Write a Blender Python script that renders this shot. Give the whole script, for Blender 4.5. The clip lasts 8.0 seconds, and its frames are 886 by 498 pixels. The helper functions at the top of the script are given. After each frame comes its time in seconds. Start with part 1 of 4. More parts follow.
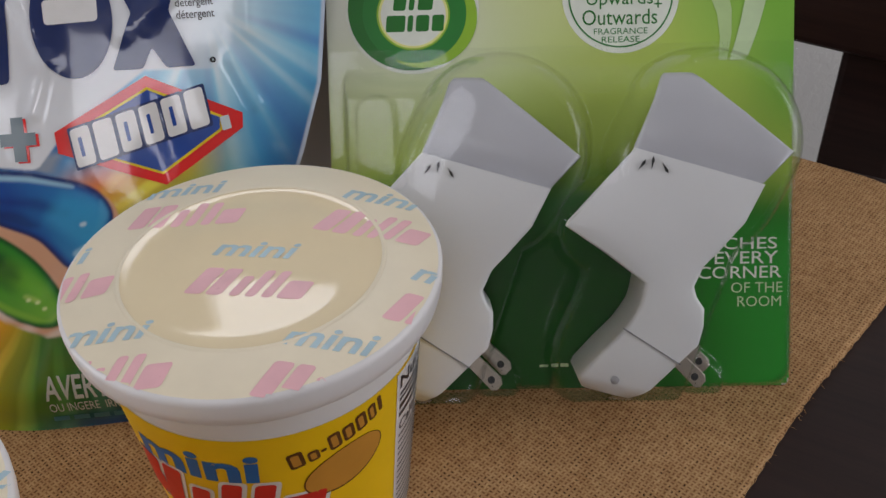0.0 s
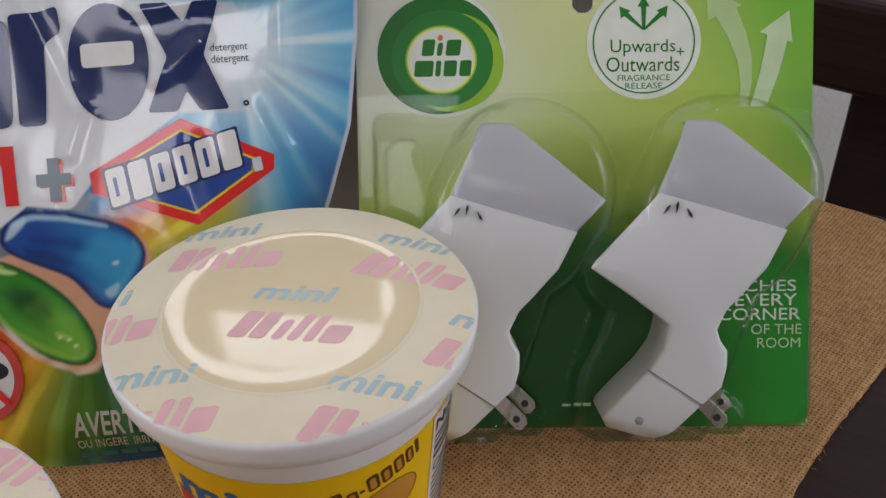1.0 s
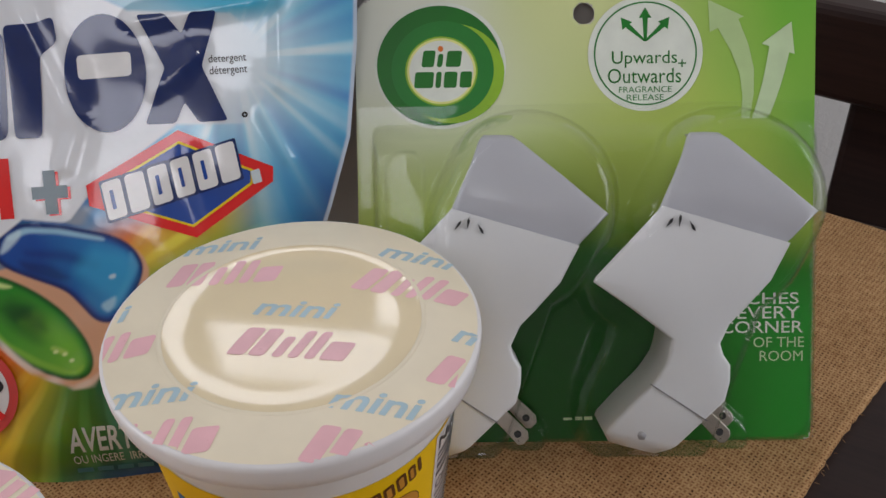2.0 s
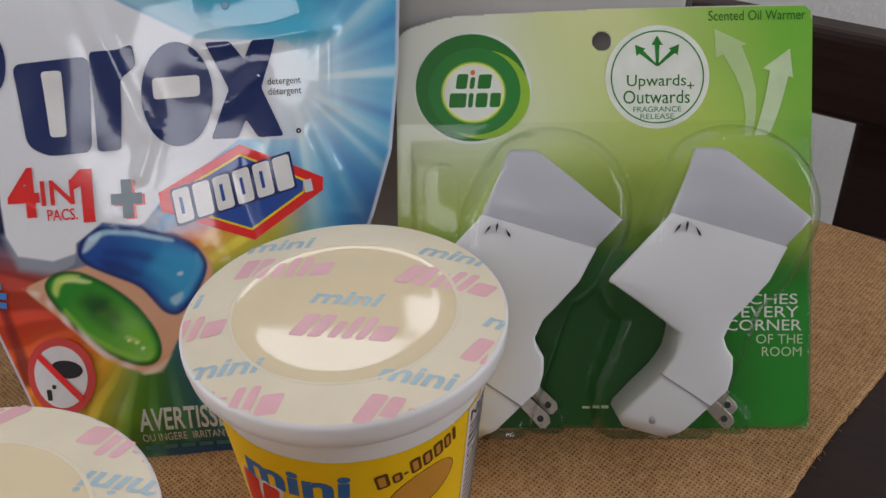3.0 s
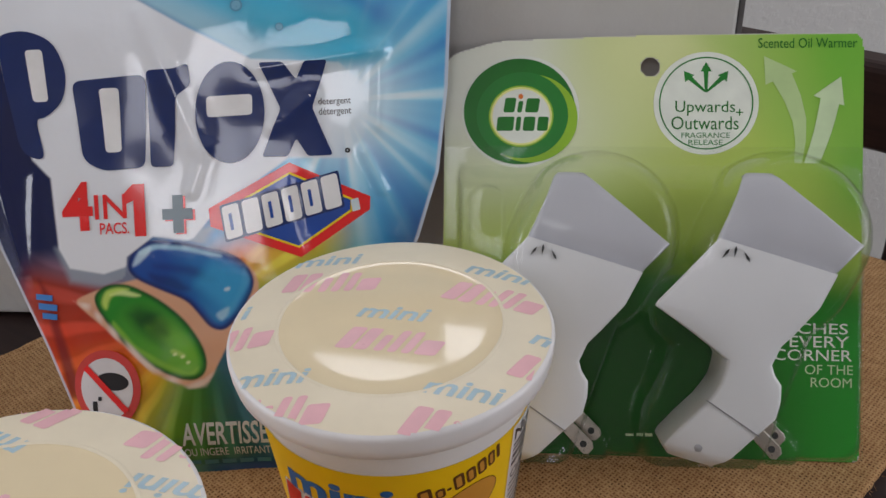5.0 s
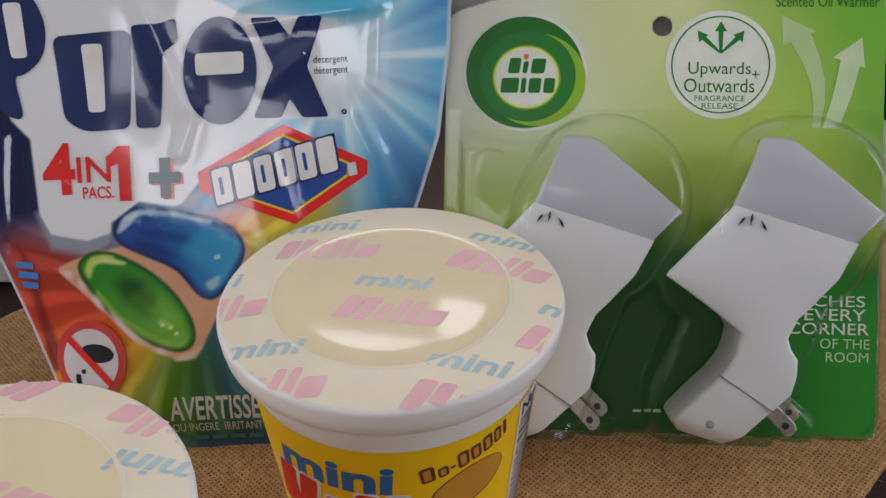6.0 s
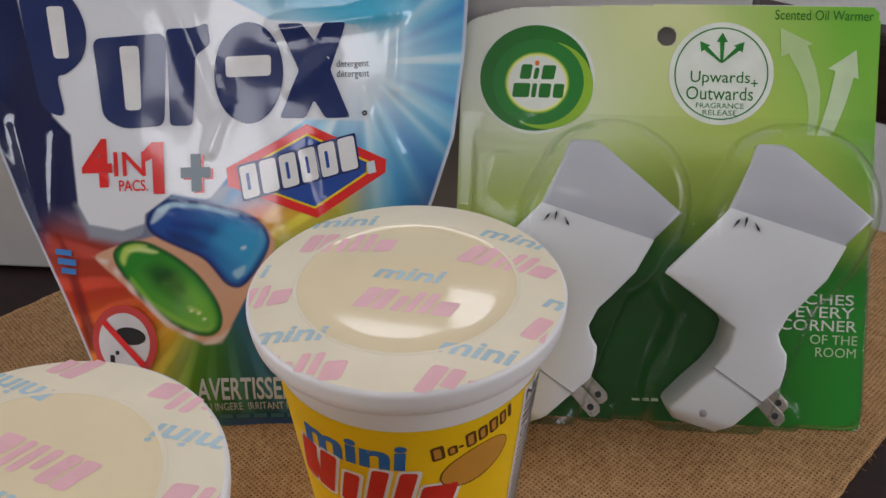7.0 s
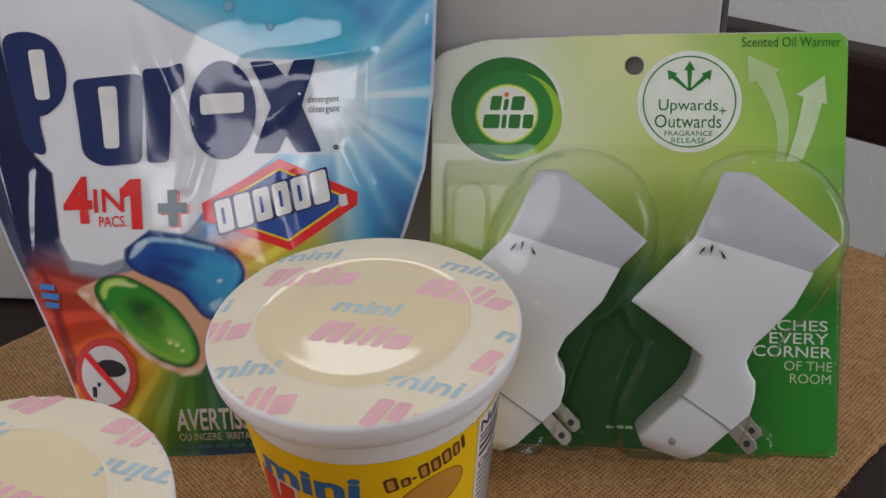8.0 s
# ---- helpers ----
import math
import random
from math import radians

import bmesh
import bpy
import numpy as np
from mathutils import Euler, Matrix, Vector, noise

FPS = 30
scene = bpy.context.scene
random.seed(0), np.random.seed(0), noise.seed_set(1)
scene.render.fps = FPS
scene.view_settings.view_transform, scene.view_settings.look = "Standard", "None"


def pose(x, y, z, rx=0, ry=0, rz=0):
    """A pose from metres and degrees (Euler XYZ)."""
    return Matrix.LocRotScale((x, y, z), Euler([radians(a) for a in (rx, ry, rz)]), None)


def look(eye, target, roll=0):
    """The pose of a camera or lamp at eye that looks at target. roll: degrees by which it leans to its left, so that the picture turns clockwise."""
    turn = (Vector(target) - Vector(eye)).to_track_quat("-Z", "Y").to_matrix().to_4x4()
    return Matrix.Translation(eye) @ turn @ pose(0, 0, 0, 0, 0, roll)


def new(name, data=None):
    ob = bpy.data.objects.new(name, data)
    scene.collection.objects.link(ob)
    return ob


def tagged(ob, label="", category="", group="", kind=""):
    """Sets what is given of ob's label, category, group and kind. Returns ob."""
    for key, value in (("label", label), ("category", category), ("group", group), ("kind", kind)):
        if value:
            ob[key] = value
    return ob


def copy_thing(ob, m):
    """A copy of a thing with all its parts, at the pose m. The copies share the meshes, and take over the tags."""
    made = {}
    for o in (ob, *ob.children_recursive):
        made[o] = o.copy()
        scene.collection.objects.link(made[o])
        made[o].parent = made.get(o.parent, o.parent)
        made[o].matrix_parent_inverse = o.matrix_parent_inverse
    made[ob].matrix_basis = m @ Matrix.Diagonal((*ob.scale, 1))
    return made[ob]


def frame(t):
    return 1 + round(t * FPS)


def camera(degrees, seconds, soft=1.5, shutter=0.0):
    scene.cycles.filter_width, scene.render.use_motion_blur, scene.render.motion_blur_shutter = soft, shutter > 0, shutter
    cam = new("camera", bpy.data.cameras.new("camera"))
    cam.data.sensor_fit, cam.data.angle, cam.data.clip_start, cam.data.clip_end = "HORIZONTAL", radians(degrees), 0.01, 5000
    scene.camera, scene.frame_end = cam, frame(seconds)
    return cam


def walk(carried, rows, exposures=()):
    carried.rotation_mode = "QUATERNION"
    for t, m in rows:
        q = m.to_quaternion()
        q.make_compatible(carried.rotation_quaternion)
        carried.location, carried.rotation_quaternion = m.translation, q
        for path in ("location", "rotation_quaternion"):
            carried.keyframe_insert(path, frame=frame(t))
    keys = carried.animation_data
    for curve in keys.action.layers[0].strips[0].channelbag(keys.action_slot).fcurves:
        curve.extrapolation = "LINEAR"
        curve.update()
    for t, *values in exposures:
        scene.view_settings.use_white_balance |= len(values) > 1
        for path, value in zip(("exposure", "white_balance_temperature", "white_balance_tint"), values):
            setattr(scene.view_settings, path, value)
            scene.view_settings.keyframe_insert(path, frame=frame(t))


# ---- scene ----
cam = camera(51.0, 8.0)
PATH = [
    (0, (0.0895, -0.1717, 0.2353), (-0.2987, 1.3744, -0.9727), -2.32),
    (0.3, (0.0861, -0.1656, 0.2354), (-0.2827, 1.3778, -0.9821), -1.21),
    (0.5, (0.0833, -0.1698, 0.2380), (-0.2905, 1.3887, -0.9583), -1.39),
    (0.7, (0.0813, -0.1741, 0.2439), (-0.3037, 1.3938, -0.9365), -1.62),
    (1, (0.0795, -0.1753, 0.2428), (-0.3028, 1.4058, -0.9210), -1.59),
    (1.2, (0.0762, -0.1712, 0.2436), (-0.3076, 1.4118, -0.9169), -1.62),
    (2.3, (0.0764, -0.1732, 0.2435), (-0.2895, 1.4224, -0.9055), -1.20),
    (2.5, (0.0782, -0.1799, 0.2482), (-0.3017, 1.4212, -0.8885), -1.49),
    (2.7, (0.0778, -0.1870, 0.2498), (-0.3149, 1.4155, -0.8806), -1.81),
    (3, (0.0817, -0.2042, 0.2584), (-0.3464, 1.3977, -0.8599), -2.00),
    (3.2, (0.0830, -0.2061, 0.2622), (-0.3503, 1.4440, -0.7814), -2.12),
    (3.5, (0.0811, -0.2142, 0.2650), (-0.3822, 1.4379, -0.7625), -2.34),
    (3.7, (0.0799, -0.2131, 0.2606), (-0.3895, 1.4389, -0.7645), -2.40),
    (4, (0.0785, -0.2078, 0.2584), (-0.4004, 1.4313, -0.7828), -2.38),
    (4.2, (0.0805, -0.2088, 0.2576), (-0.4120, 1.4274, -0.7817), -2.45),
    (4.5, (0.0807, -0.2081, 0.2570), (-0.4142, 1.4190, -0.7956), -2.35),
    (4.7, (0.0796, -0.2104, 0.2529), (-0.4313, 1.4226, -0.7826), -2.21),
    (5.8, (0.0792, -0.2004, 0.2531), (-0.4299, 1.4032, -0.8283), -2.23),
    (6, (0.0725, -0.1992, 0.2417), (-0.4161, 1.4081, -0.8436), -1.56),
    (6.1, (0.0698, -0.2015, 0.2389), (-0.4194, 1.3757, -0.8893), -1.35),
    (6.2, (0.0683, -0.2068, 0.2422), (-0.4352, 1.3651, -0.8873), -1.36),
    (6.3, (0.0668, -0.2077, 0.2446), (-0.4367, 1.3598, -0.8909), -1.24),
    (6.5, (0.0687, -0.2079, 0.2476), (-0.4295, 1.3648, -0.8830), -0.99),
    (6.8, (0.0764, -0.2160, 0.2537), (-0.4281, 1.3779, -0.8440), -0.91),
    (7, (0.0770, -0.2146, 0.2549), (-0.4324, 1.3723, -0.8507), -1.07),
    (7.2, (0.0849, -0.2116, 0.2571), (-0.4259, 1.3833, -0.8362), -0.97),
    (7.5, (0.0980, -0.2101, 0.2591), (-0.4378, 1.3934, -0.8094), -1.77),
    (7.7, (0.1003, -0.2084, 0.2567), (-0.4657, 1.3911, -0.8023), -2.58),
    (8, (0.1007, -0.2084, 0.2601), (-0.4875, 1.3767, -0.8083), -3.21),
]
EXPOSURES = [(0, -0.27), (0.3, -0.18), (6, -0.16), (8, -0.2)]
walk(cam, [(t, look(eye, target, roll)) for t, eye, target, roll in PATH], EXPOSURES)

# ---- world, lights, exposure ----
FLOOR_Z = -0.752
world = bpy.data.worlds.new("room_sky")
scene.world = world
world.use_nodes = True
wn = world.node_tree
sky = wn.nodes.new("ShaderNodeTexSky")
sky.sky_type, sky.sun_disc, sky.sun_elevation, sky.sun_rotation = "NISHITA", False, radians(38), radians(200)
wn.links.new(sky.outputs[0], wn.nodes["Background"].inputs[0])
wn.nodes["Background"].inputs[1].default_value = 0.1


def window_light(name, m, sx, sy, power, colour):
    """Daylight standing in a window's opening."""
    lamp = bpy.data.lights.new(name, "AREA")
    lamp.shape, lamp.size, lamp.size_y, lamp.energy, lamp.color = "RECTANGLE", sx, sy, power, colour
    ob = new(name, lamp)
    ob.matrix_world = m
    return ob


# windows, as middle, width and height: one to the right of the table, two high in the far wall, one high behind the
# camera; the west opening is only an added fill
WIN_SIDE = (1.95, 0.14, 0.85, 1.4, 1.2)
FILL_WEST = (-1.75, -0.75, 0.80, 1.3, 1.1)
WIN_FAR = (-0.59, 1.46, 1.555, 0.74, 0.33)
WIN_LOW = (-0.31, 1.46, 1.28, 0.22, 0.20)
WIN_BACK = (0.12, -2.0, 1.42, 0.62, 0.66)
DAY = (0.975, 0.965, 1.02)
window_light("daylight_side", look(WIN_SIDE[:3], (0, WIN_SIDE[1], WIN_SIDE[2])), 1.38, 1.18, 20, DAY)
# unseen fill from the left, added to lift the dark left sides
window_light("fill_west", look(FILL_WEST[:3], (0, FILL_WEST[1], FILL_WEST[2])), 1.28, 1.08, 19, DAY)
window_light("daylight_far", look(WIN_FAR[:3], (WIN_FAR[0], 0, WIN_FAR[2])), 0.735, 0.325, 3.3, DAY)
window_light("daylight_far_low", look(WIN_LOW[:3], (WIN_LOW[0], 0, WIN_LOW[2])), 0.215, 0.195, 0.6, DAY)
window_light("daylight_back", look(WIN_BACK[:3], (WIN_BACK[0], 0, WIN_BACK[2])), 0.60, 0.64, 4.4, DAY)

# ---- materials ----


def lin(r, g, b):
    """Linear colour from 8-bit display values."""
    return tuple(((c / 255 + 0.055) / 1.055) ** 2.4 if c > 10 else c / 3295 for c in (r, g, b)) + (1.0,)


def node_mat(name):
    m = bpy.data.materials.new(name)
    m.use_nodes = True
    return m, m.node_tree.nodes, m.node_tree.links, m.node_tree.nodes["Principled BSDF"]


def noise_node(ns, ls, scale, detail=4.0, rough=0.55, coord=None):
    n = ns.new("ShaderNodeTexNoise")
    n.inputs["Scale"].default_value, n.inputs["Detail"].default_value, n.inputs["Roughness"].default_value = scale, detail, rough
    if coord:
        ls.new(coord, n.inputs["Vector"])
    return n


def ramp(ns, ls, src, stops):
    r = ns.new("ShaderNodeValToRGB")
    while len(r.color_ramp.elements) < len(stops):
        r.color_ramp.elements.new(0.5)
    for e, (p, c) in zip(r.color_ramp.elements, stops):
        e.position, e.color = p, c if len(c) == 4 else (*c, 1)
    ls.new(src, r.inputs[0])
    return r


def bumped(ns, ls, b, src, strength, dist):
    n = ns.new("ShaderNodeBump")
    n.inputs["Strength"].default_value, n.inputs["Distance"].default_value = strength, dist
    ls.new(src, n.inputs["Height"])
    ls.new(n.outputs[0], b.inputs["Normal"])
    return n


def painted(name, colour, rough, vary=0.06, scale=60, bump=0.0, bscale=400, metal=0.0, spec=0.5, coat=0.0):
    """Plain coloured surface with slight variation of tone, gloss and relief."""
    m, ns, ls, b = node_mat(name)
    co = ns.new("ShaderNodeTexCoord").outputs["Object"]
    n = noise_node(ns, ls, scale, coord=co)
    lo = tuple(max(c * (1 - vary * 2), 0) for c in colour[:3])
    hi = tuple(min(c * (1 + vary), 1) for c in colour[:3])
    ls.new(ramp(ns, ls, n.outputs[0], [(0.3, lo), (0.7, hi)]).outputs[0], b.inputs["Base Color"])
    r = ns.new("ShaderNodeMapRange")
    r.inputs["To Min"].default_value, r.inputs["To Max"].default_value = max(rough - 0.07, 0.02), min(rough + 0.07, 1)
    ls.new(noise_node(ns, ls, scale * 3, coord=co).outputs[0], r.inputs[0])
    ls.new(r.outputs[0], b.inputs["Roughness"])
    b.inputs["Metallic"].default_value = metal
    b.inputs["Specular IOR Level"].default_value = spec
    b.inputs["Coat Weight"].default_value = coat
    b.inputs["Coat Roughness"].default_value = 0.04
    if bump:
        bumped(ns, ls, b, noise_node(ns, ls, bscale, coord=co).outputs[0], bump, 0.001)
    return m


def printed(name, rough, coat=0.0, bump=0.0, bscale=120, spec=0.5):
    """Printed sheet: its inks are the colour attribute 'ink' of the mesh."""
    m, ns, ls, b = node_mat(name)
    a = ns.new("ShaderNodeVertexColor")
    a.layer_name = "ink"
    ls.new(a.outputs[0], b.inputs["Base Color"])
    b.inputs["Roughness"].default_value = rough
    b.inputs["Specular IOR Level"].default_value = spec
    b.inputs["Coat Weight"].default_value = coat
    b.inputs["Coat Roughness"].default_value = 0.05
    if bump:
        co = ns.new("ShaderNodeTexCoord").outputs["Object"]
        bumped(ns, ls, b, noise_node(ns, ls, bscale, 3, coord=co).outputs[0], bump, 0.002)
    return m


def clear_plastic(name, tint, rough):
    """Thin clear sheet: see-through face on, glossier at a slant."""
    m, ns, ls, b = node_mat(name)
    ns.remove(b)
    t, g, x, f = (ns.new("ShaderNode" + k) for k in ("BsdfTransparent", "BsdfGlossy", "MixShader", "LayerWeight"))
    t.inputs[0].default_value = tint
    g.inputs["Roughness"].default_value = rough
    f.inputs["Blend"].default_value = 0.5
    p, k = ns.new("ShaderNodeMath"), ns.new("ShaderNodeMapRange")
    p.operation, p.inputs[1].default_value = "POWER", 3.5
    k.inputs["To Min"].default_value, k.inputs["To Max"].default_value = 0.018, 0.55
    ls.new(f.outputs["Facing"], p.inputs[0])
    ls.new(p.outputs[0], k.inputs[0])
    co = ns.new("ShaderNodeTexCoord").outputs["Object"]
    bu = ns.new("ShaderNodeBump")
    bu.inputs["Strength"].default_value, bu.inputs["Distance"].default_value = 0.10, 0.001
    ls.new(noise_node(ns, ls, 55, 2, coord=co).outputs[0], bu.inputs["Height"])
    ls.new(bu.outputs[0], g.inputs["Normal"])
    ls.new(k.outputs[0], x.inputs[0])
    ls.new(t.outputs[0], x.inputs[1])
    ls.new(g.outputs[0], x.inputs[2])
    ls.new(x.outputs[0], ns["Material Output"].inputs[0])
    return m


def burlap_material():
    """Coarse jute weave: two crossing sets of uneven threads with pinholes between them."""
    m, ns, ls, b = node_mat("burlap_weave")
    co = ns.new("ShaderNodeTexCoord").outputs["Object"]
    wob = noise_node(ns, ls, 90, 4, coord=co)
    sub = ns.new("ShaderNodeVectorMath")
    sub.operation = "MULTIPLY_ADD"
    ls.new(wob.outputs["Color"], sub.inputs[0])
    sub.inputs[1].default_value = (0.0022, 0.0022, 0)
    ls.new(co, sub.inputs[2])
    sep = ns.new("ShaderNodeSeparateXYZ")
    ls.new(sub.outputs[0], sep.inputs[0])

    def math_node(op, a, c=None):
        n = ns.new("ShaderNodeMath")
        n.operation = op
        for i, s in enumerate((a, c)):
            if s is None:
                continue
            if isinstance(s, (int, float)):
                n.inputs[i].default_value = s
            else:
                ls.new(s, n.inputs[i])
        return n.outputs[0]

    k = 2 * math.pi / 0.0016
    ax, ay = math_node("MULTIPLY", sep.outputs[0], k), math_node("MULTIPLY", sep.outputs[1], k)
    tx = math_node("ABSOLUTE", math_node("COSINE", math_node("MULTIPLY", ax, 0.5)))
    ty = math_node("ABSOLUTE", math_node("COSINE", math_node("MULTIPLY", ay, 0.5)))
    over = math_node("MULTIPLY", math_node("SINE", math_node("MULTIPLY", ax, 0.5)), math_node("SINE", math_node("MULTIPLY", ay, 0.5)))
    hi_x = math_node("ADD", tx, math_node("MULTIPLY", over, 0.3))
    hi_y = math_node("SUBTRACT", ty, math_node("MULTIPLY", over, 0.3))
    height = math_node("MAXIMUM", hi_x, hi_y)
    fib = noise_node(ns, ls, 420, 6, 0.7, coord=co)
    tone = noise_node(ns, ls, 28, 5, coord=co)
    mixh = math_node("ADD", math_node("MULTIPLY", height, 0.45), math_node("MULTIPLY", fib.outputs[0], 0.65))
    thread = ramp(ns, ls, mixh, [(0.42, lin(110, 74, 46)), (0.62, lin(172, 128, 86)), (0.92, lin(220, 182, 134))])
    gap = math_node("MULTIPLY", math_node("SUBTRACT", 1.0, tx), math_node("SUBTRACT", 1.0, ty))
    some = ramp(ns, ls, noise_node(ns, ls, 330, 2, coord=co).outputs[0], [(0.51, (0, 0, 0)), (0.64, (1, 1, 1))])
    pin = ramp(ns, ls, gap, [(0.30, (0, 0, 0)), (0.52, (1, 1, 1))])
    hole = math_node("MULTIPLY", pin.outputs[0], some.outputs[0])
    col = ns.new("ShaderNodeMix")
    col.data_type = "RGBA"
    ls.new(hole, col.inputs[0])
    ls.new(thread.outputs[0], col.inputs[6])
    col.inputs[7].default_value = lin(46, 28, 18)
    tint = ramp(ns, ls, tone.outputs[0], [(0.3, (0.78, 0.75, 0.70)), (0.7, (1, 1, 1))])
    mul = ns.new("ShaderNodeMix")
    mul.data_type, mul.blend_type = "RGBA", "MULTIPLY"
    mul.inputs[0].default_value = 1
    ls.new(col.outputs[2], mul.inputs[6])
    ls.new(tint.outputs[0], mul.inputs[7])
    ls.new(mul.outputs[2], b.inputs["Base Color"])
    b.inputs["Roughness"].default_value = 0.92
    b.inputs["Specular IOR Level"].default_value = 0.15
    bumped(ns, ls, b, mixh, 0.9, 0.0006)
    return m


def wood_material(name, dark, light, rough):
    m, ns, ls, b = node_mat(name)
    co = ns.new("ShaderNodeTexCoord").outputs["Object"]
    mp = ns.new("ShaderNodeMapping")
    mp.inputs["Scale"].default_value = (3, 45, 45)
    ls.new(co, mp.inputs[0])
    g = noise_node(ns, ls, 4, 8, 0.6, mp.outputs[0])
    big = noise_node(ns, ls, 9, 3, coord=co)
    c = ramp(ns, ls, g.outputs[0], [(0.3, dark), (0.75, light)])
    ls.new(c.outputs[0], b.inputs["Base Color"])
    ls.new(ramp(ns, ls, big.outputs[0], [(0.3, (rough - 0.1,) * 3), (0.7, (rough + 0.1,) * 3)]).outputs[0], b.inputs["Roughness"])
    b.inputs["Specular IOR Level"].default_value = 0.35
    bumped(ns, ls, b, g.outputs[0], 0.15, 0.0006)
    return m


def plaster_material(name, colour):
    m, ns, ls, b = node_mat(name)
    co = ns.new("ShaderNodeTexCoord").outputs["Object"]
    big = noise_node(ns, ls, 3, 3, coord=co)
    ls.new(ramp(ns, ls, big.outputs[0], [(0.3, tuple(c * 0.93 for c in colour)), (0.7, colour)]).outputs[0], b.inputs["Base Color"])
    b.inputs["Roughness"].default_value = 0.85
    n = noise_node(ns, ls, 70, 5, coord=co)
    s = ramp(ns, ls, n.outputs[0], [(0.45, (0, 0, 0)), (0.58, (1, 1, 1))])
    bumped(ns, ls, b, s.outputs[0], 0.35, 0.002)
    return m


M_BURLAP = burlap_material()
M_TABLE = wood_material("table_wood", (0.016, 0.0075, 0.0065, 1), (0.034, 0.016, 0.0135, 1), 0.52)
M_CHAIR = wood_material("chair_wood", (0.018, 0.008, 0.007, 1), (0.044, 0.02, 0.016, 1), 0.46)
M_WALL = plaster_material("wall_plaster", (0.72, 0.71, 0.69))
# dark plaster stands for a dim room mirrored in the glossy packs
M_DIM_WALL = plaster_material("dim_wall_plaster", (0.30, 0.27, 0.24))
M_CEIL = plaster_material("ceiling_plaster", (0.8, 0.8, 0.79))
M_FLOOR = painted("floor_tile", (0.5, 0.47, 0.43), 0.5, 0.12, 3)
M_BOX = painted("box_board", lin(212, 210, 206), 0.6, 0.05, 12, 0.15, 300)
M_BOX_EDGE = painted("box_edge", lin(95, 92, 92), 0.6, 0.1, 60)
M_POUCH = printed("pouch_film", 0.12, 0.6, 0.3, 48)
M_POUCH_BACK = painted("pouch_back_film", lin(28, 52, 110), 0.3)
M_CARD = printed("card_print", 0.42, 0.0, 0.03, 300, 0.35)
M_CARD_BACK = painted("card_board", (0.62, 0.6, 0.55), 0.7)
M_CLEAR = clear_plastic("blister_plastic", (0.98, 0.985, 0.98, 1), 0.02)
M_WHITE = painted("white_plastic", (0.8, 0.79, 0.8), 0.36, 0.03, 30, 0.05, 700)
M_GREY = painted("grey_plastic", lin(194, 193, 199), 0.24, 0.04, 30)
# white plastic greyed to stand for the shade in the dimple
M_SHADE = painted("dimple_shade_plastic", lin(165, 163, 166), 0.45, 0.05, 40)
M_SLOT = painted("dark_slot", (0.03, 0.03, 0.032), 0.6)
M_SEAM = painted("seam_grey", lin(140, 138, 140), 0.6)
M_METAL = painted("nickel_blade", (0.62, 0.56, 0.5), 0.3, 0.08, 200, 0.0, 400, 1.0)
M_LID = painted("lid_paper", lin(246, 233, 205), 0.34, 0.025, 50, 0.03, 500)
M_LID_DISH = painted("lid_dish_film", lin(245, 226, 186), 0.035, 0.02, 40, 0.008, 45, coat=0.25)
M_RIM = painted("rim_plastic", lin(234, 230, 228), 0.35, 0.02, 40)
M_CUP = painted("cup_card", lin(232, 229, 226), 0.4, 0.02, 40)
M_YELLOW = painted("cup_label", lin(248, 200, 8), 0.38, 0.03, 50, 0.02, 400)


def ink(name, r, g, b, rough=0.4, coat=0.0):
    return painted(name, lin(r, g, b), rough, 0.04, 90, coat=coat)


I_NAVY = ink("ink_navy", 26, 46, 100, 0.14, 0.6)
I_WHITE = ink("ink_white", 236, 234, 232, 0.14, 0.6)
I_RED = ink("ink_red", 236, 44, 44, 0.14, 0.6)
I_YEL = ink("ink_yellow", 250, 214, 30, 0.14, 0.6)
I_BLUE = ink("ink_blue", 40, 78, 160, 0.14, 0.6)
I_GREY = ink("ink_grey", 124, 138, 146, 0.3, 0.2)
I_BLACK = ink("ink_black", 32, 30, 34, 0.35)
I_PALE = ink("ink_pale", 206, 216, 218, 0.35)
I_TEAL = ink("ink_teal", 60, 120, 132, 0.35)
I_SKY = ink("ink_sky", 60, 128, 200, 0.35)
I_GREEN = ink("ink_green", 24, 128, 36, 0.4)
I_DGREEN = ink("ink_dark_green", 8, 114, 12, 0.4)
I_LIME = ink("ink_lime", 150, 196, 40, 0.4)
I_CYEL = ink("ink_pale_yellow", 240, 240, 150, 0.4)
I_CWHITE = ink("ink_card_white", 236, 240, 226, 0.42)
I_ARROW = ink("ink_arrow", 205, 226, 178, 0.42)
I_FAINT = ink("ink_faint_arrow", 190, 216, 150, 0.42)
I_ORANGE = ink("ink_orange", 232, 120, 30, 0.4)
I_LMINI = ink("ink_lid_blue", 182, 207, 216, 0.3)
I_LPINK = ink("ink_lid_pink", 246, 192, 197, 0.3)
I_CBLUE = ink("ink_cup_blue", 20, 104, 176, 0.38)
I_CRED = ink("ink_cup_red", 214, 40, 34, 0.38)
I_BISCUIT = ink("ink_biscuit", 204, 142, 52, 0.45)
I_BROWN = ink("ink_brown", 96, 56, 22, 0.4)

# ---- building helpers ----


def part(name, bm, material, parent, label="", smooth=False, crisp=0):
    """Link a bmesh as one mesh object under a thing or a part."""
    me = bpy.data.meshes.new(name)
    bm.normal_update()
    bm.to_mesh(me)
    bm.free()
    me.materials.append(material)
    if smooth:
        me.shade_smooth()
        if crisp:
            me.set_sharp_from_angle(angle=radians(crisp))
    ob = new(name, me)
    ob.parent = parent
    return tagged(ob, label)


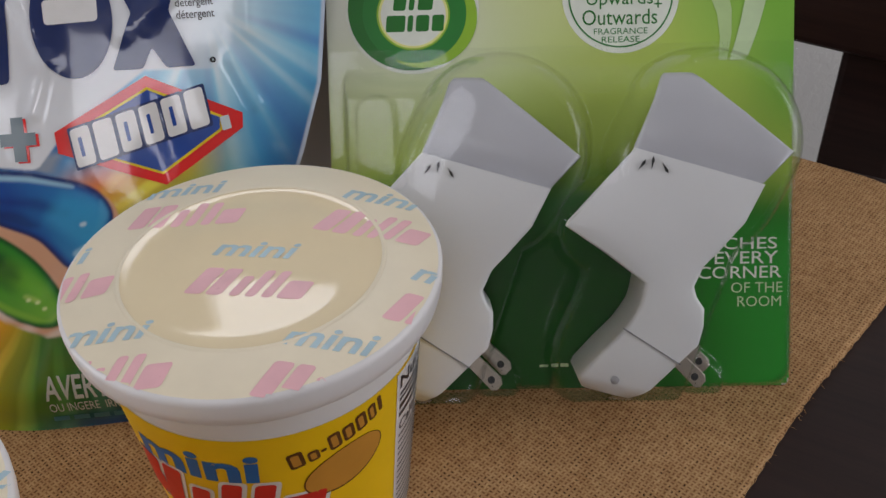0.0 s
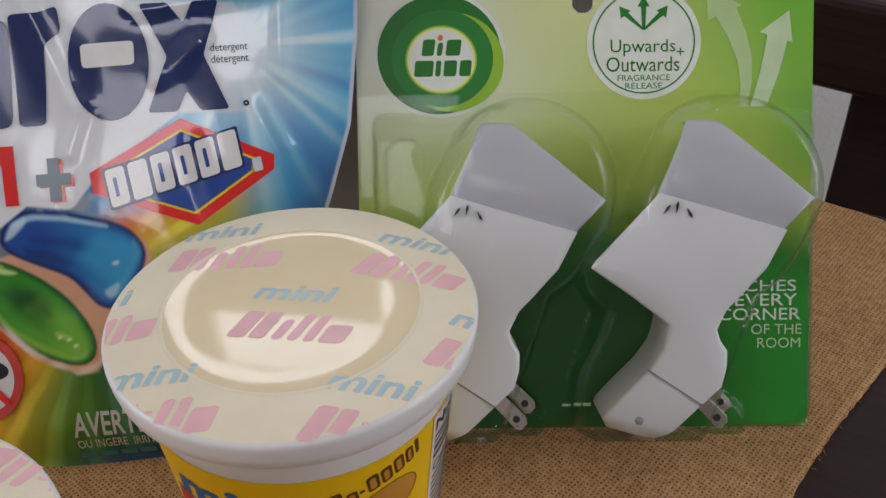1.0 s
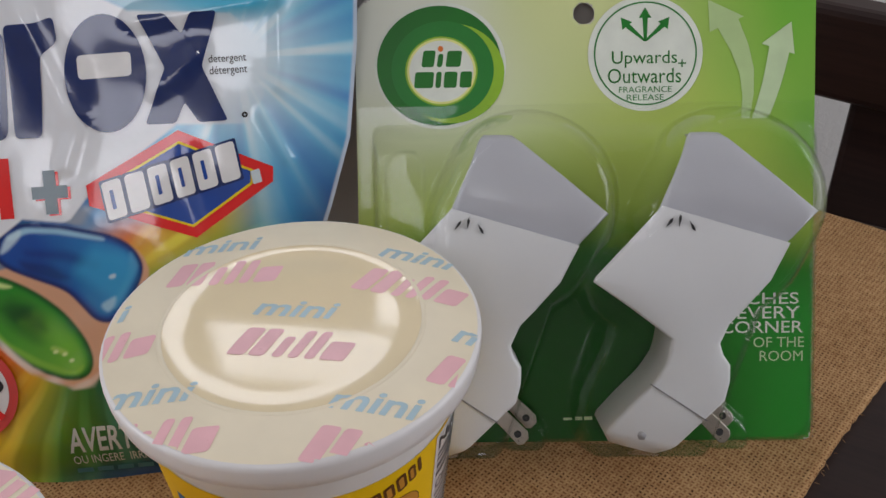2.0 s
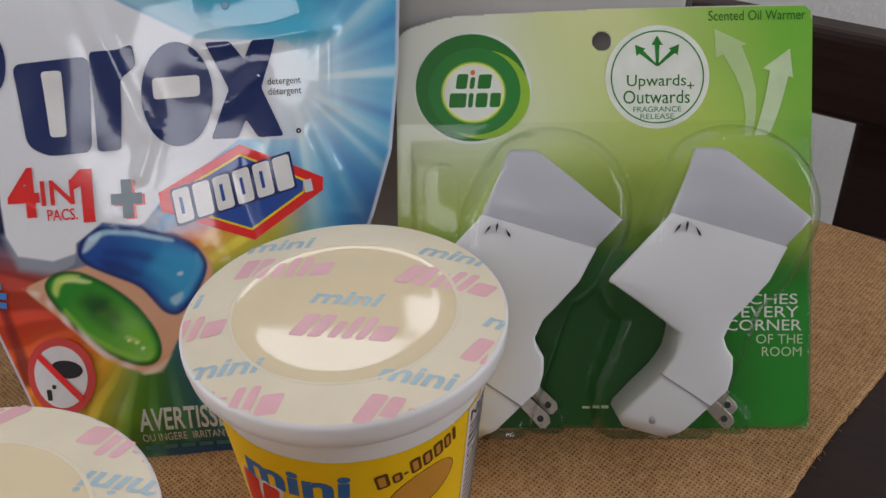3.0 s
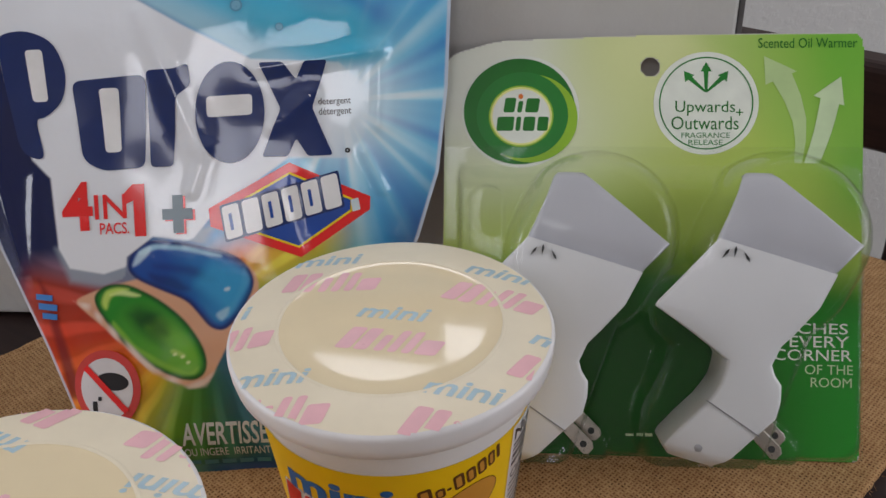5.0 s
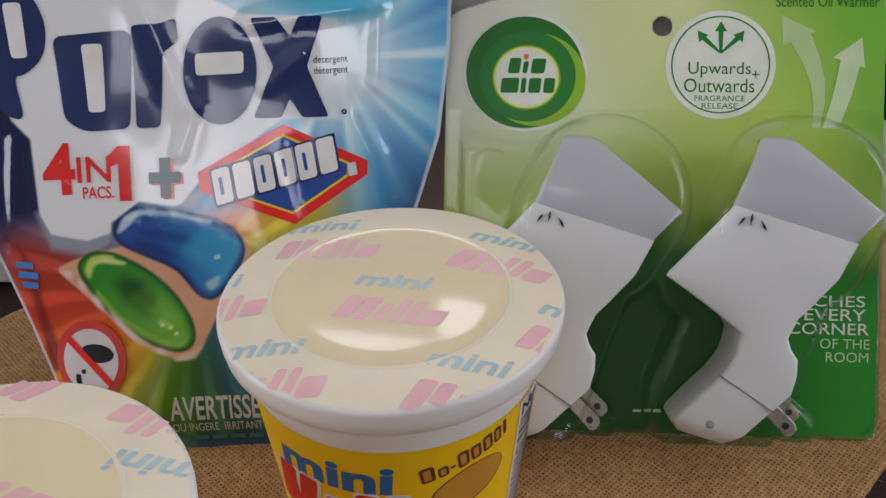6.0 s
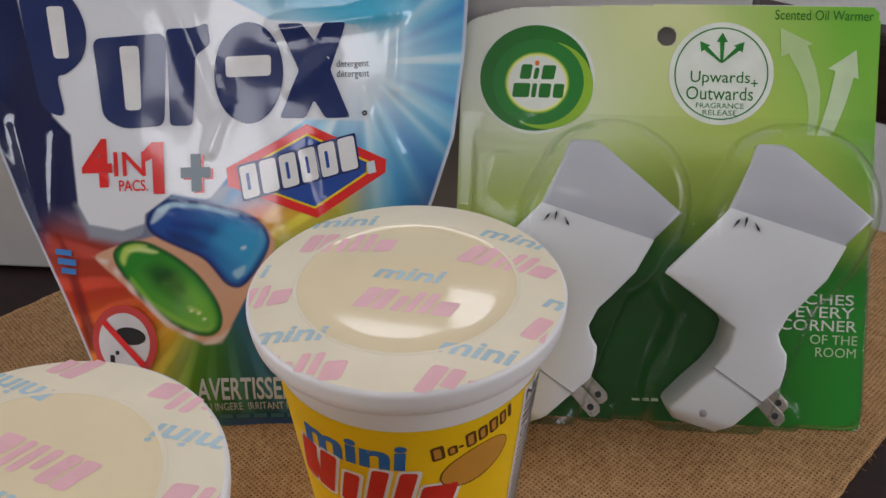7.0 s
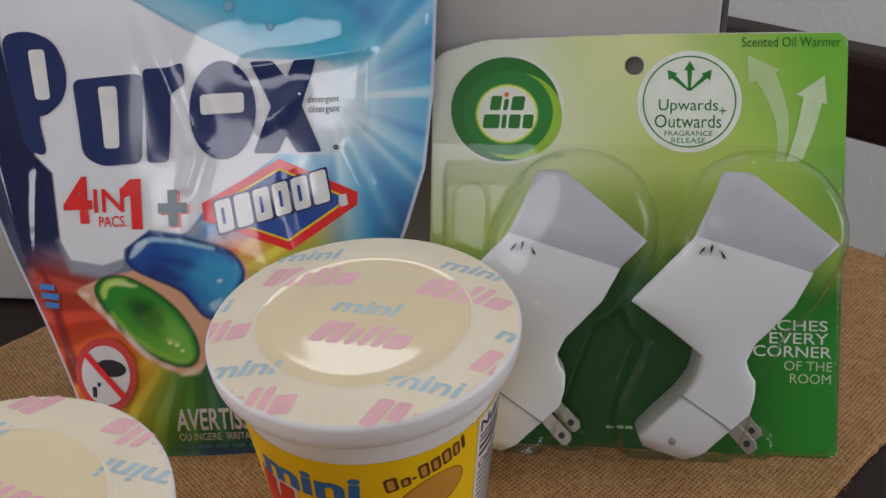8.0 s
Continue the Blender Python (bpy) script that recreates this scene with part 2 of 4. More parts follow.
def thing(name, m, label, category, group=""):
    ob = new(name)
    ob.empty_display_size = 0.02
    ob.matrix_world = m
    return tagged(ob, label, category, group)


def structure(name, bm, material, label=""):
    ob = part(name, bm, material, None, label)
    return tagged(ob, kind="structure")


def box_bm(x0, x1, y0, y1, z0, z1, bevel=0.0, seg=2):
    bm = bmesh.new()
    bmesh.ops.create_cube(bm, size=1)
    for v in bm.verts:
        v.co = ((x0 + x1) / 2 + v.co.x * (x1 - x0), (y0 + y1) / 2 + v.co.y * (y1 - y0), (z0 + z1) / 2 + v.co.z * (z1 - z0))
    if bevel:
        bmesh.ops.bevel(bm, geom=bm.edges[:], offset=bevel, segments=seg, affect="EDGES", profile=0.5)
    return bm


def plane_frame(o, u, v, n):
    m = Matrix.Identity(4)
    for i in range(3):
        m[i][0], m[i][1], m[i][2], m[i][3] = u[i], v[i], n[i], o[i]
    return m


def facing(az, lean, o):
    """Pose of a sheet that stands at o, turned by az about the upright and leaning back by lean; x along it, y up it, z out of it."""
    a, l = radians(az), radians(lean)
    n = Vector((math.sin(a) * math.cos(l), -math.cos(a) * math.cos(l), math.sin(l)))
    u = Vector((math.cos(a), math.sin(a), 0))
    return plane_frame(o, u, n.cross(u), n)


def poly_bm(pts):
    bm = bmesh.new()
    bm.faces.new([bm.verts.new((x, y, 0)) for x, y in pts])
    return bm


def ellipse_pts(cx, cy, rx, ry, rot=0.0, n=48, a0=0.0, a1=360.0):
    c, s, out = math.cos(radians(rot)), math.sin(radians(rot)), []
    for i in range(n if a1 - a0 >= 360 else n + 1):
        a = radians(a0 + (a1 - a0) * i / n)
        x, y = rx * math.cos(a), ry * math.sin(a)
        out.append((cx + c * x - s * y, cy + s * x + c * y))
    return out


def ring_bm(cx, cy, r0, r1, n=64, sx=1.0):
    bm = bmesh.new()
    a = [bm.verts.new((cx + r0 * sx * math.cos(2 * math.pi * i / n), cy + r0 * math.sin(2 * math.pi * i / n), 0)) for i in range(n)]
    b = [bm.verts.new((cx + r1 * sx * math.cos(2 * math.pi * i / n), cy + r1 * math.sin(2 * math.pi * i / n), 0)) for i in range(n)]
    for i in range(n):
        j = (i + 1) % n
        bm.faces.new((a[i], b[i], b[j], a[j]))
    return bm


def rounded(pts, r, seg=5):
    """Polygon with its corners rounded by about r."""
    out, n = [], len(pts)
    for i in range(n):
        p, a, b = Vector(pts[i]), Vector(pts[i - 1]), Vector(pts[(i + 1) % n])
        d0, d1 = (a - p), (b - p)
        k0, k1 = min(r, d0.length * 0.45), min(r, d1.length * 0.45)
        s, e = p + d0.normalized() * k0, p + d1.normalized() * k1
        for j in range(seg + 1):
            t = j / seg
            q = s * (1 - t) ** 2 + p * 2 * t * (1 - t) + e * t ** 2
            out.append((q.x, q.y))
    return out


def join_bm(*bms):
    out = bmesh.new()
    for b in bms:
        me = bpy.data.meshes.new("joined")
        b.to_mesh(me)
        b.free()
        out.from_mesh(me)
        bpy.data.meshes.remove(me)
    return out


def text_bm(words, x0, y0, x1, y1, bold=0.0, shear=0.0, rot=0.0):
    """Lettering of the built-in font, fitted into a box and turned about the box's middle."""
    cu = bpy.data.curves.new("words", "FONT")
    cu.body, cu.size, cu.resolution_u, cu.offset, cu.shear = words, 1.0, 3, bold, shear
    cu.fill_mode, cu.dimensions = "FRONT", "2D"
    ob = new("words", cu)
    me = bpy.data.meshes.new_from_object(ob.evaluated_get(bpy.context.evaluated_depsgraph_get()))
    bpy.data.objects.remove(ob)
    bm = bmesh.new()
    bm.from_mesh(me)
    bpy.data.meshes.remove(me)
    bpy.data.curves.remove(cu)
    xs, ys = [v.co.x for v in bm.verts], [v.co.y for v in bm.verts]
    ax, bx, ay, by = min(xs), max(xs), min(ys), max(ys)
    cx, cy, c, s = (x0 + x1) / 2, (y0 + y1) / 2, math.cos(radians(rot)), math.sin(radians(rot))
    for v in bm.verts:
        x = x0 + (v.co.x - ax) / (bx - ax) * (x1 - x0) - cx
        y = y0 + (v.co.y - ay) / (by - ay) * (y1 - y0) - cy
        v.co = (cx + c * x - s * y, cy + s * x + c * y, 0)
    return bm


def bars_bm(boxes, slant=0.0, rot=0.0, centre=(0, 0), r=0.0):
    """Plain slanted bars: boxes of (x0, y0, x1, y1)."""
    bms = []
    c, s = math.cos(radians(rot)), math.sin(radians(rot))
    for x0, y0, x1, y1 in boxes:
        pts = []
        for x, y in ((x0, y0), (x1, y0), (x1, y1), (x0, y1)):
            x += slant * (y - y0)
            pts.append((centre[0] + c * x - s * y, centre[1] + s * x + c * y))
        bms.append(poly_bm(rounded(pts, r) if r else pts))
    return join_bm(*bms)


def bars_each(boxes, slant=0.0, rot=0.0, centre=(0, 0), r=0.0):
    """The same bars, one by one."""
    for b in boxes:
        yield bars_bm([b], slant, rot, centre, r)


def wrapped(bm, place, step, lift):
    """Cut a flat print (millimetres) into small faces and lay it on a surface: place(u, v, lift) gives metres."""
    bmesh.ops.triangulate(bm, faces=bm.faces[:])
    if step:
        for axis in (0, 1):
            lo, hi = min(v.co[axis] for v in bm.verts), max(v.co[axis] for v in bm.verts)
            k = math.floor(lo / step) + 1
            while k * step < hi:
                co, no = [0, 0, 0], [0, 0, 0]
                co[axis], no[axis] = k * step, 1
                bmesh.ops.bisect_plane(bm, geom=bm.verts[:] + bm.edges[:] + bm.faces[:], plane_co=co, plane_no=no, dist=1e-5)
                k += 1
    for v in bm.verts:
        v.co = place(v.co.x, v.co.y, lift)
    bmesh.ops.recalc_face_normals(bm, faces=bm.faces[:])
    return bm


def flat(u, v, lift):
    return (u / 1000, v / 1000, lift / 1000)


def grid_mesh(name, us, vs, xyz, colours, material, parent, keep=None, label=""):
    """A fine sheet from arrays: xyz (rows, cols, 3) in metres and inks (rows, cols, 3)."""
    rows, cols = xyz.shape[:2]
    idx = np.arange(rows * cols).reshape(rows, cols)
    q = np.stack([idx[:-1, :-1], idx[:-1, 1:], idx[1:, 1:], idx[1:, :-1]], -1).reshape(-1, 4)
    if keep is not None:
        q = q[keep.reshape(-1)[q].all(1)]
    me = bpy.data.meshes.new(name)
    me.from_pydata(xyz.reshape(-1, 3).tolist(), [], q.tolist())
    if colours is not None:
        a = me.color_attributes.new("ink", "FLOAT_COLOR", "POINT")
        rgba = np.concatenate([colours.reshape(-1, 3), np.ones((rows * cols, 1))], 1).astype(np.float32)
        a.data.foreach_set("color", rgba.ravel())
    bm = bmesh.new()
    bm.from_mesh(me)
    bmesh.ops.delete(bm, geom=[v for v in bm.verts if not v.link_faces], context="VERTS")
    bm.to_mesh(me)
    bm.free()
    me.materials.append(material)
    me.shade_smooth()
    ob = new(name, me)
    ob.parent = parent
    return tagged(ob, label)


def smooth(a, b, x):
    t = np.clip((x - a) / (b - a), 0, 1)
    return t * t * (3 - 2 * t)


def inside(px, py, pts, soft=0.5):
    """Softened coverage of a polygon: 1 inside, 0 outside."""
    hit = np.zeros_like(px, bool)
    dist = np.full_like(px, 1e9)
    n = len(pts)
    for i in range(n):
        (x0, y0), (x1, y1) = pts[i], pts[(i + 1) % n]
        cross = ((y0 > py) != (y1 > py)) & (px < (x1 - x0) * (py - y0) / (y1 - y0 + 1e-12) + x0)
        hit ^= cross
        dx, dy = x1 - x0, y1 - y0
        t = np.clip(((px - x0) * dx + (py - y0) * dy) / (dx * dx + dy * dy + 1e-12), 0, 1)
        dist = np.minimum(dist, np.hypot(px - x0 - t * dx, py - y0 - t * dy))
    return smooth(-soft, soft, np.where(hit, dist, -dist))


def rgb(r, g, b):
    return np.array(lin(r, g, b)[:3])


def over(base, top, a):
    return base * (1 - a[..., None]) + top * a[..., None]


def ripple(x, y, seed, n=14, low=0.05, high=0.35):
    """A smooth field of crossing waves, between about -1 and 1."""
    g = np.random.default_rng(seed)
    out = np.zeros_like(x)
    for _ in range(n):
        f, a, p = g.uniform(low, high), g.uniform(0, math.pi), g.uniform(0, 6.3)
        out += np.sin(f * (x * math.cos(a) + y * math.sin(a)) + p) / (1 + 6 * f)
    return out / math.sqrt(n)


# ---- room ----
ROOM = (-1.7, 1.9, -1.95, 1.42)
CEIL_Z = 1.95


def wall_with_openings(name, axis, fixed, lo, hi, wins, thick, label, material=None):
    """An upright wall along one axis with window openings through it, built from the strips between them."""
    f0, f1 = min(fixed, fixed + thick), max(fixed, fixed + thick)
    k = 0 if axis == "x" else 1
    holes = [(w[k] - w[3] / 2, w[k] + w[3] / 2, w[2] - w[4] / 2, w[2] + w[4] / 2) for w in wins]
    cuts = sorted({lo, hi, *(h[0] for h in holes), *(h[1] for h in holes)})
    bms = []
    for a, b in zip(cuts, cuts[1:]):
        z = FLOOR_Z
        for h in sorted((h for h in holes if h[0] < (a + b) / 2 < h[1]), key=lambda h: h[2]):
            bms.append((a, b, z, h[2]))
            z = h[3]
        bms.append((a, b, z, CEIL_Z))
    bms = [box_bm(a, b, f0, f1, c, d) if axis == "x" else box_bm(f0, f1, a, b, c, d) for a, b, c, d in bms]
    return structure(name, join_bm(*bms), material or M_WALL, label)


wall_with_openings("wall_north", "x", ROOM[3], ROOM[0], ROOM[1], (WIN_FAR, WIN_LOW), 0.12, "white textured plaster wall behind the table")
wall_with_openings("wall_east", "y", ROOM[1], ROOM[2], ROOM[3], (WIN_SIDE,), 0.12, "unseen white plaster side wall with a daylight opening")
# unseen wall, coloured dark to keep haze off the blister
wall_with_openings("wall_south", "x", ROOM[2], ROOM[0], ROOM[1], (WIN_BACK,), -0.12, "unseen wall behind the camera, darkened for dim reflections", M_DIM_WALL)
# this opening only lets in the added west fill
wall_with_openings("wall_west", "y", ROOM[0], ROOM[2], ROOM[3], (FILL_WEST,), -0.12, "unseen white plaster side wall with a daylight opening")
structure("floor", box_bm(ROOM[0], ROOM[1], ROOM[2], ROOM[3], FLOOR_Z - 0.1, FLOOR_Z), M_FLOOR, "pale floor of the room")
structure("ceiling", box_bm(ROOM[0], ROOM[1], ROOM[2], ROOM[3], CEIL_Z, CEIL_Z + 0.1), M_CEIL, "white plaster ceiling")

# ---- table: its far edge lies just past the runner's end ----
TABLE_AZ = -17.3
tbl = thing("table", pose(0.1775, 0.2295, FLOOR_Z, 0, 0, TABLE_AZ), "dark espresso-stained wooden dining table", "table")
part("tabletop", box_bm(-0.95, 0.62, -0.92, 0.0, 0.752 - 0.034, 0.752 - 0.0018, 0.004), M_TABLE, tbl)
for x, y in ((-0.88, -0.85), (0.55, -0.85), (-0.88, -0.07), (0.55, -0.07)):
    part("leg", box_bm(x - 0.035, x + 0.035, y - 0.035, y + 0.035, 0, 0.752 - 0.034, 0.004), M_TABLE, tbl)

# ---- chair pushed in behind the table ----
CHAIR_AZ = -24


def build_chair():
    ch = thing("dining_chair", pose(0.206, 0.299, FLOOR_Z, 0, 0, CHAIR_AZ), "dark-stained wooden dining chair pushed in behind the table", "chair")
    w, top = 0.42, 0.752 + 0.072
    # x runs along the back, its near post at 0
    for x in (0.0, -w):
        part("back_post", box_bm(x - 0.018, x + 0.02, -0.015, 0.02, 0.0, top, 0.004), M_CHAIR, ch)
    part("top_rail", box_bm(-w - 0.018, 0.022, -0.022, 0.0, top - 0.045, top + 0.004, 0.005, 3), M_CHAIR, ch)
    part("lower_rail", box_bm(-w + 0.018, -0.018, -0.012, 0.008, top - 0.27, top - 0.225, 0.004), M_CHAIR, ch)
    part("seat", box_bm(-w - 0.03, 0.03, -0.40, 0.0, 0.43, 0.465, 0.01), M_CHAIR, ch)
    for x in (0.0, -w):
        part("front_leg", box_bm(x - 0.02, x + 0.02, -0.39, -0.35, 0.0, 0.43, 0.004), M_CHAIR, ch)
    return ch


build_chair()

# ---- burlap runner ----


def build_runner():
    """A rectangle of burlap turned by sixty degrees, with a soft far corner and a slightly frayed, wavy hem."""
    ang = 61.9
    m = pose(0.1488, 0.0552, -0.0018, 0, 0, ang)
    ob = thing("burlap_runner", m, "tan woven burlap table runner lying on the dark table", "table runner")
    inv = m.inverted()
    width = 0.315
    far_r, far_l = inv @ Vector((0.2146, 0.2128, 0)), inv @ Vector((-0.0774, 0.3145, 0))
    g = np.random.default_rng(4)
    nx, ny = 240, 110
    bm = bmesh.new()
    rows = []
    for j in range(ny + 1):
        w = j / ny
        y = w * width
        end = far_r.x + (far_l.x - far_r.x) * w - 0.045 * math.exp(-w * 26) - 0.02 * math.exp(-(1 - w) * 26)
        row = []
        for i in range(nx + 1):
            s = i / nx
            x = -0.62 + (end + 0.62) * s
            edge = min(y, width - y, end - x + 1e-4)
            wave = 0.0012 * math.sin(x * 37 + 1) * math.exp(-y * 40) + 0.0016 * math.sin(x * 29) * math.exp(-(width - y) * 40)
            z = 0.0016 + 0.00025 * math.sin(x * 90) * math.sin(y * 80 + 1)
            if edge < 0.004:
                z += 0.0006
            yy = y + wave + (g.uniform(-0.0004, 0.0004) if j in (0, ny) else 0)
            row.append(bm.verts.new((x, yy, z)))
        rows.append(row)
    for j in range(ny):
        for i in range(nx):
            bm.faces.new((rows[j][i], rows[j][i + 1], rows[j + 1][i + 1], rows[j + 1][i]))
    rim = bmesh.ops.extrude_edge_only(bm, edges=[e for e in bm.edges if e.is_boundary])
    for v in rim["geom"]:
        if isinstance(v, bmesh.types.BMVert):
            v.co.z = 0.0001
    part("weave", bm, M_BURLAP, ob, smooth=True)
    # loose fibres along the hem
    bm = bmesh.new()
    for _ in range(60):
        x = g.uniform(-0.3, far_r.x - 0.01)
        y, ln, a = 0.0006, g.uniform(0.0008, 0.0022), g.uniform(-2.4, -0.7)
        p, q = Vector((x, y, 0.0014)), Vector((x + ln * math.cos(a), y + ln * math.sin(a), g.uniform(0.0004, 0.0022)))
        t = Vector((0, 0, 0.00012))
        s = (q - p).cross(t).normalized() * 0.00012
        bm.faces.new([bm.verts.new(c) for c in (p - s, p + s, q + s * 0.5, q - s * 0.5)])
        bm.faces.new([bm.verts.new(c) for c in (p - t, p + t, q + t * 0.5, q - t * 0.5)])
    tagged(part("frayed_fibres", bm, M_BURLAP, ob, "loose frayed jute fibres"), kind="stuff")
    return ob


build_runner()

# ---- grey box that the packs lean on ----
BOX_O, BOX_RIGHT = (-0.234, 0.079, 0.0004), 0.327
gbox = thing("grey_box", facing(12, 0.4, BOX_O), "plain pale grey upright box standing on the table", "box")
part("body", box_bm(-0.12, BOX_RIGHT, 0.0, 0.183, -0.06, 0.0, 0.0015), M_BOX, gbox)
part("edge_strip", box_bm(BOX_RIGHT, BOX_RIGHT + 0.0022, 0.001, 0.182, -0.058, -0.0005, 0.0004), M_BOX_EDGE, gbox, "darker grey edge")

# ---- detergent pouch ----
POUCH_HALF = ((0, 47), (28, 56), (50, 64), (87, 79), (110, 87), (140, 91.5), (190, 95.5))
PH_V, PH_W = np.array([p[0] for p in POUCH_HALF], float), np.array([p[1] for p in POUCH_HALF], float)


def pouch_front(u, v):
    """Height of the filled front film over its mean plane, millimetres."""
    w = np.interp(v, PH_V, PH_W)
    s = np.clip(np.abs(u) / w, 0, 1)
    flatter = 1 - 0.9 * smooth(105, 180, v)
    h = 2.5 - (6.5 * s ** 5 + 2.5 * s ** 2) * flatter
    h = h - 2 * smooth(165, 190, v) - 7 * (1 - smooth(0, 22, v)) ** 2
    seal = smooth(0.0, 5.0, w - np.abs(u))
    wr = ripple(u, v, 3, 12, 0.05, 0.16) * 0.9 + ripple(u * 1.0, v * 0.5, 8, 12, 0.12, 0.4) * 0.45
    # creases of the film: one across the top of the word mark, long ones fanning from the upper left
    for x0, y0, x1, y1, a, wd in ((22, 150, 68, 155, 1.3, 3.0), (68, 155, 66, 128, 1.2, 3.0), (-20, 172, -2, 122, 1.0, 3.5), (26, 128, 42, 140, 0.8, 2.5), (2, 122, -4, 106, 0.9, 2.5), (60, 118, 66, 104, 1.0, 2.5), (-62, 112, -66, 76, 0.8, 3.0), (-78, 118, -70, 80, 1.0, 3.0), (34, 108, 40, 84, 0.7, 3.0)):
        dx, dy = x1 - x0, y1 - y0
        t = np.clip(((u - x0) * dx + (v - y0) * dy) / (dx * dx + dy * dy), 0, 1)
        d = np.hypot(u - x0 - t * dx, v - y0 - t * dy)
        h = h + a * np.exp(-(d / wd) ** 2)
    top = 0.9 * ripple(u * 1.0, v * 0.25, 61, 12, 0.15, 0.5) * smooth(160, 180, v)
    return h + (wr + top) * seal


def pouch_place(u, v, lift):
    h = float(pouch_front(np.array([u], float), np.array([v], float))[0])
    return (u / 1000, v / 1000, (h + lift) / 1000)


def pouch_inks(u, v):
    """The printed ground: navy, white shield, blue burst, and the warm-to-green glow behind the capsules; some film
    sheen is painted into the burst and upper band.
    """
    g = ripple(u, v, 21, 20, 0.04, 0.5)
    c = np.zeros(u.shape + (3,)) + rgb(13, 26, 74)
    c = over(c, rgb(26, 62, 132), smooth(-0.2, 1.0, ripple(u, v, 5, 10, 0.03, 0.12)) * 0.4)
    # upper band and burst of rays, their whites raised to stand for the film's reflection
    ang, rad = np.arctan2(v - 137, u - 52), np.hypot(u - 52, v - 137)
    rays = 0.5 + 0.25 * np.sin(ang * 9 + 1.3) + 0.2 * np.sin(ang * 21 + 0.4) + 0.1 * np.sin(ang * 37)
    right = smooth(-6, 10, u + 0.62 * (v - 166))
    burst = over(np.zeros_like(c) + rgb(38, 132, 204), rgb(104, 206, 236), np.clip(rays * 1.4 * np.exp(-(rad / 58) ** 2) + 0.08, 0, 1))
    burst = over(burst, rgb(14, 66, 150), 0.7 * smooth(46, 76, rad) * smooth(0.0, 0.9, 0.7 - rays) + 0 * u)
    burst = over(burst, rgb(222, 240, 248), np.clip(1.1 * np.exp(-(rad / 25) ** 2) + np.clip(rays - 0.62, 0, 1) * 2.2 * np.exp(-(rad / 52) ** 2), 0, 1))
    burst = over(burst, rgb(12, 40, 110), smooth(128, 70, v) * smooth(48, 84, u))
    c = over(c, burst, smooth(-40, 6, u) * smooth(70, 84, v))
    band = np.clip((u * 0.55 + (v - 160)) / 46, 0, 1)
    # pale base holds the white haze on the film as well as print
    teal = over(np.zeros_like(c) + rgb(186, 214, 226), rgb(58, 178, 214), smooth(0.05, 0.5, band))
    teal = over(teal, rgb(34, 108, 182), smooth(0.7, 1.15, band + 0.15 * g))
    streak = 0.5 + 0.5 * np.sin((v * 0.83 + u * 0.55) * 0.42 + 0.6 * g)
    teal = over(teal, rgb(92, 180, 206), 0.3 * streak)
    c = over(c, teal, smooth(0, 5, v - (166 - 0.60 * (u + 4)) + 1.5) * smooth(20, -10, rad * 0 + (u - 66)) * smooth(146, 154, v))
    c = over(c, rgb(16, 30, 78), smooth(-69, -76, u + 0.0 * v) * smooth(150, 170, v))
    # warm glow behind the capsules
    a2 = (np.degrees(np.arctan2(v - 60, u + 4)) + 360) % 360
    stops = ((0, (22, 88, 150)), (15, (90, 160, 60)), (32, (226, 190, 60)), (52, (230, 130, 70)), (80, (150, 150, 160)), (150, (120, 128, 150)), (166, (150, 44, 28)), (190, (196, 58, 24)), (212, (226, 106, 22)), (231, (226, 170, 34)), (244, (158, 164, 40)), (256, (74, 132, 40)), (272, (44, 112, 56)), (292, (30, 96, 110)), (325, (26, 84, 140)), (360, (22, 88, 150)))
    warm = np.stack([np.interp(a2, [s[0] for s in stops], [float(rgb(*s[1])[k]) for s in stops]) for k in range(3)], -1)
    beam = smooth(-0.2, 0.9, np.sin(np.radians(a2) * 26 + 0.8 * g))
    warm = over(warm, np.minimum(warm * 1.8 + 0.03, 1), 0.7 * beam * smooth(18, 46, np.hypot(u + 4, v - 60)))
    c = over(c, warm, smooth(88, 74, v - 0.16 * (u + 30) * (u > -30)) * smooth(-76, -64, u + 0.25 * (75 - v)) * smooth(66, 40, u))
    c = over(c, rgb(120, 20, 24), inside(u, v, ((-64, 76), (-60, 70), (-50, 30), (-56, 30)), 1.5) * 0.8)
    c = over(c, rgb(24, 70, 120), smooth(9, 1, v) * smooth(-30, 10, u))
    # capsules on their sachet
    def blob(c, pts, dark, mid, light, tilt):
        pts = rounded(pts, 5.0, 4)
        a, deep = inside(u, v, pts, 0.5), np.clip(inside(u, v, pts, 6.5) * 2 - 1, 0, 1)
        way = np.clip(0.5 + 0.03 * (tilt[0] * (u - tilt[2]) + tilt[1] * (v - tilt[3])) + 0.25 * g, 0, 1)
        c = over(c, dark, a)
        c = over(c, mid, a * smooth(0.05, 0.55, deep))
        return over(c, light, a * smooth(0.25, 0.9, deep) * way)

    def gleam(c, pts, col, k, soft):
        pts = rounded(pts, 2.0, 3)
        return over(c, col, inside(u, v, pts, soft) * k)

    art = over(c, rgb(222, 170, 136), inside(u, v, rounded(((-51, 67.5), (-42, 71), (-20, 76), (16, 79), (20, 70), (8, 52), (-2, 34), (-9, 33.5), (-22, 40), (-36, 54)), 4.0, 3), 0.6))
    art = over(art, rgb(196, 110, 70), inside(u, v, ((-48, 67), (-36, 54), (-20, 40), (-10, 34), (-14, 40), (-34, 60)), 2.0) * smooth(-0.3, 0.6, ripple(u, v, 51, 10, 0.3, 0.9)) * 0.7)
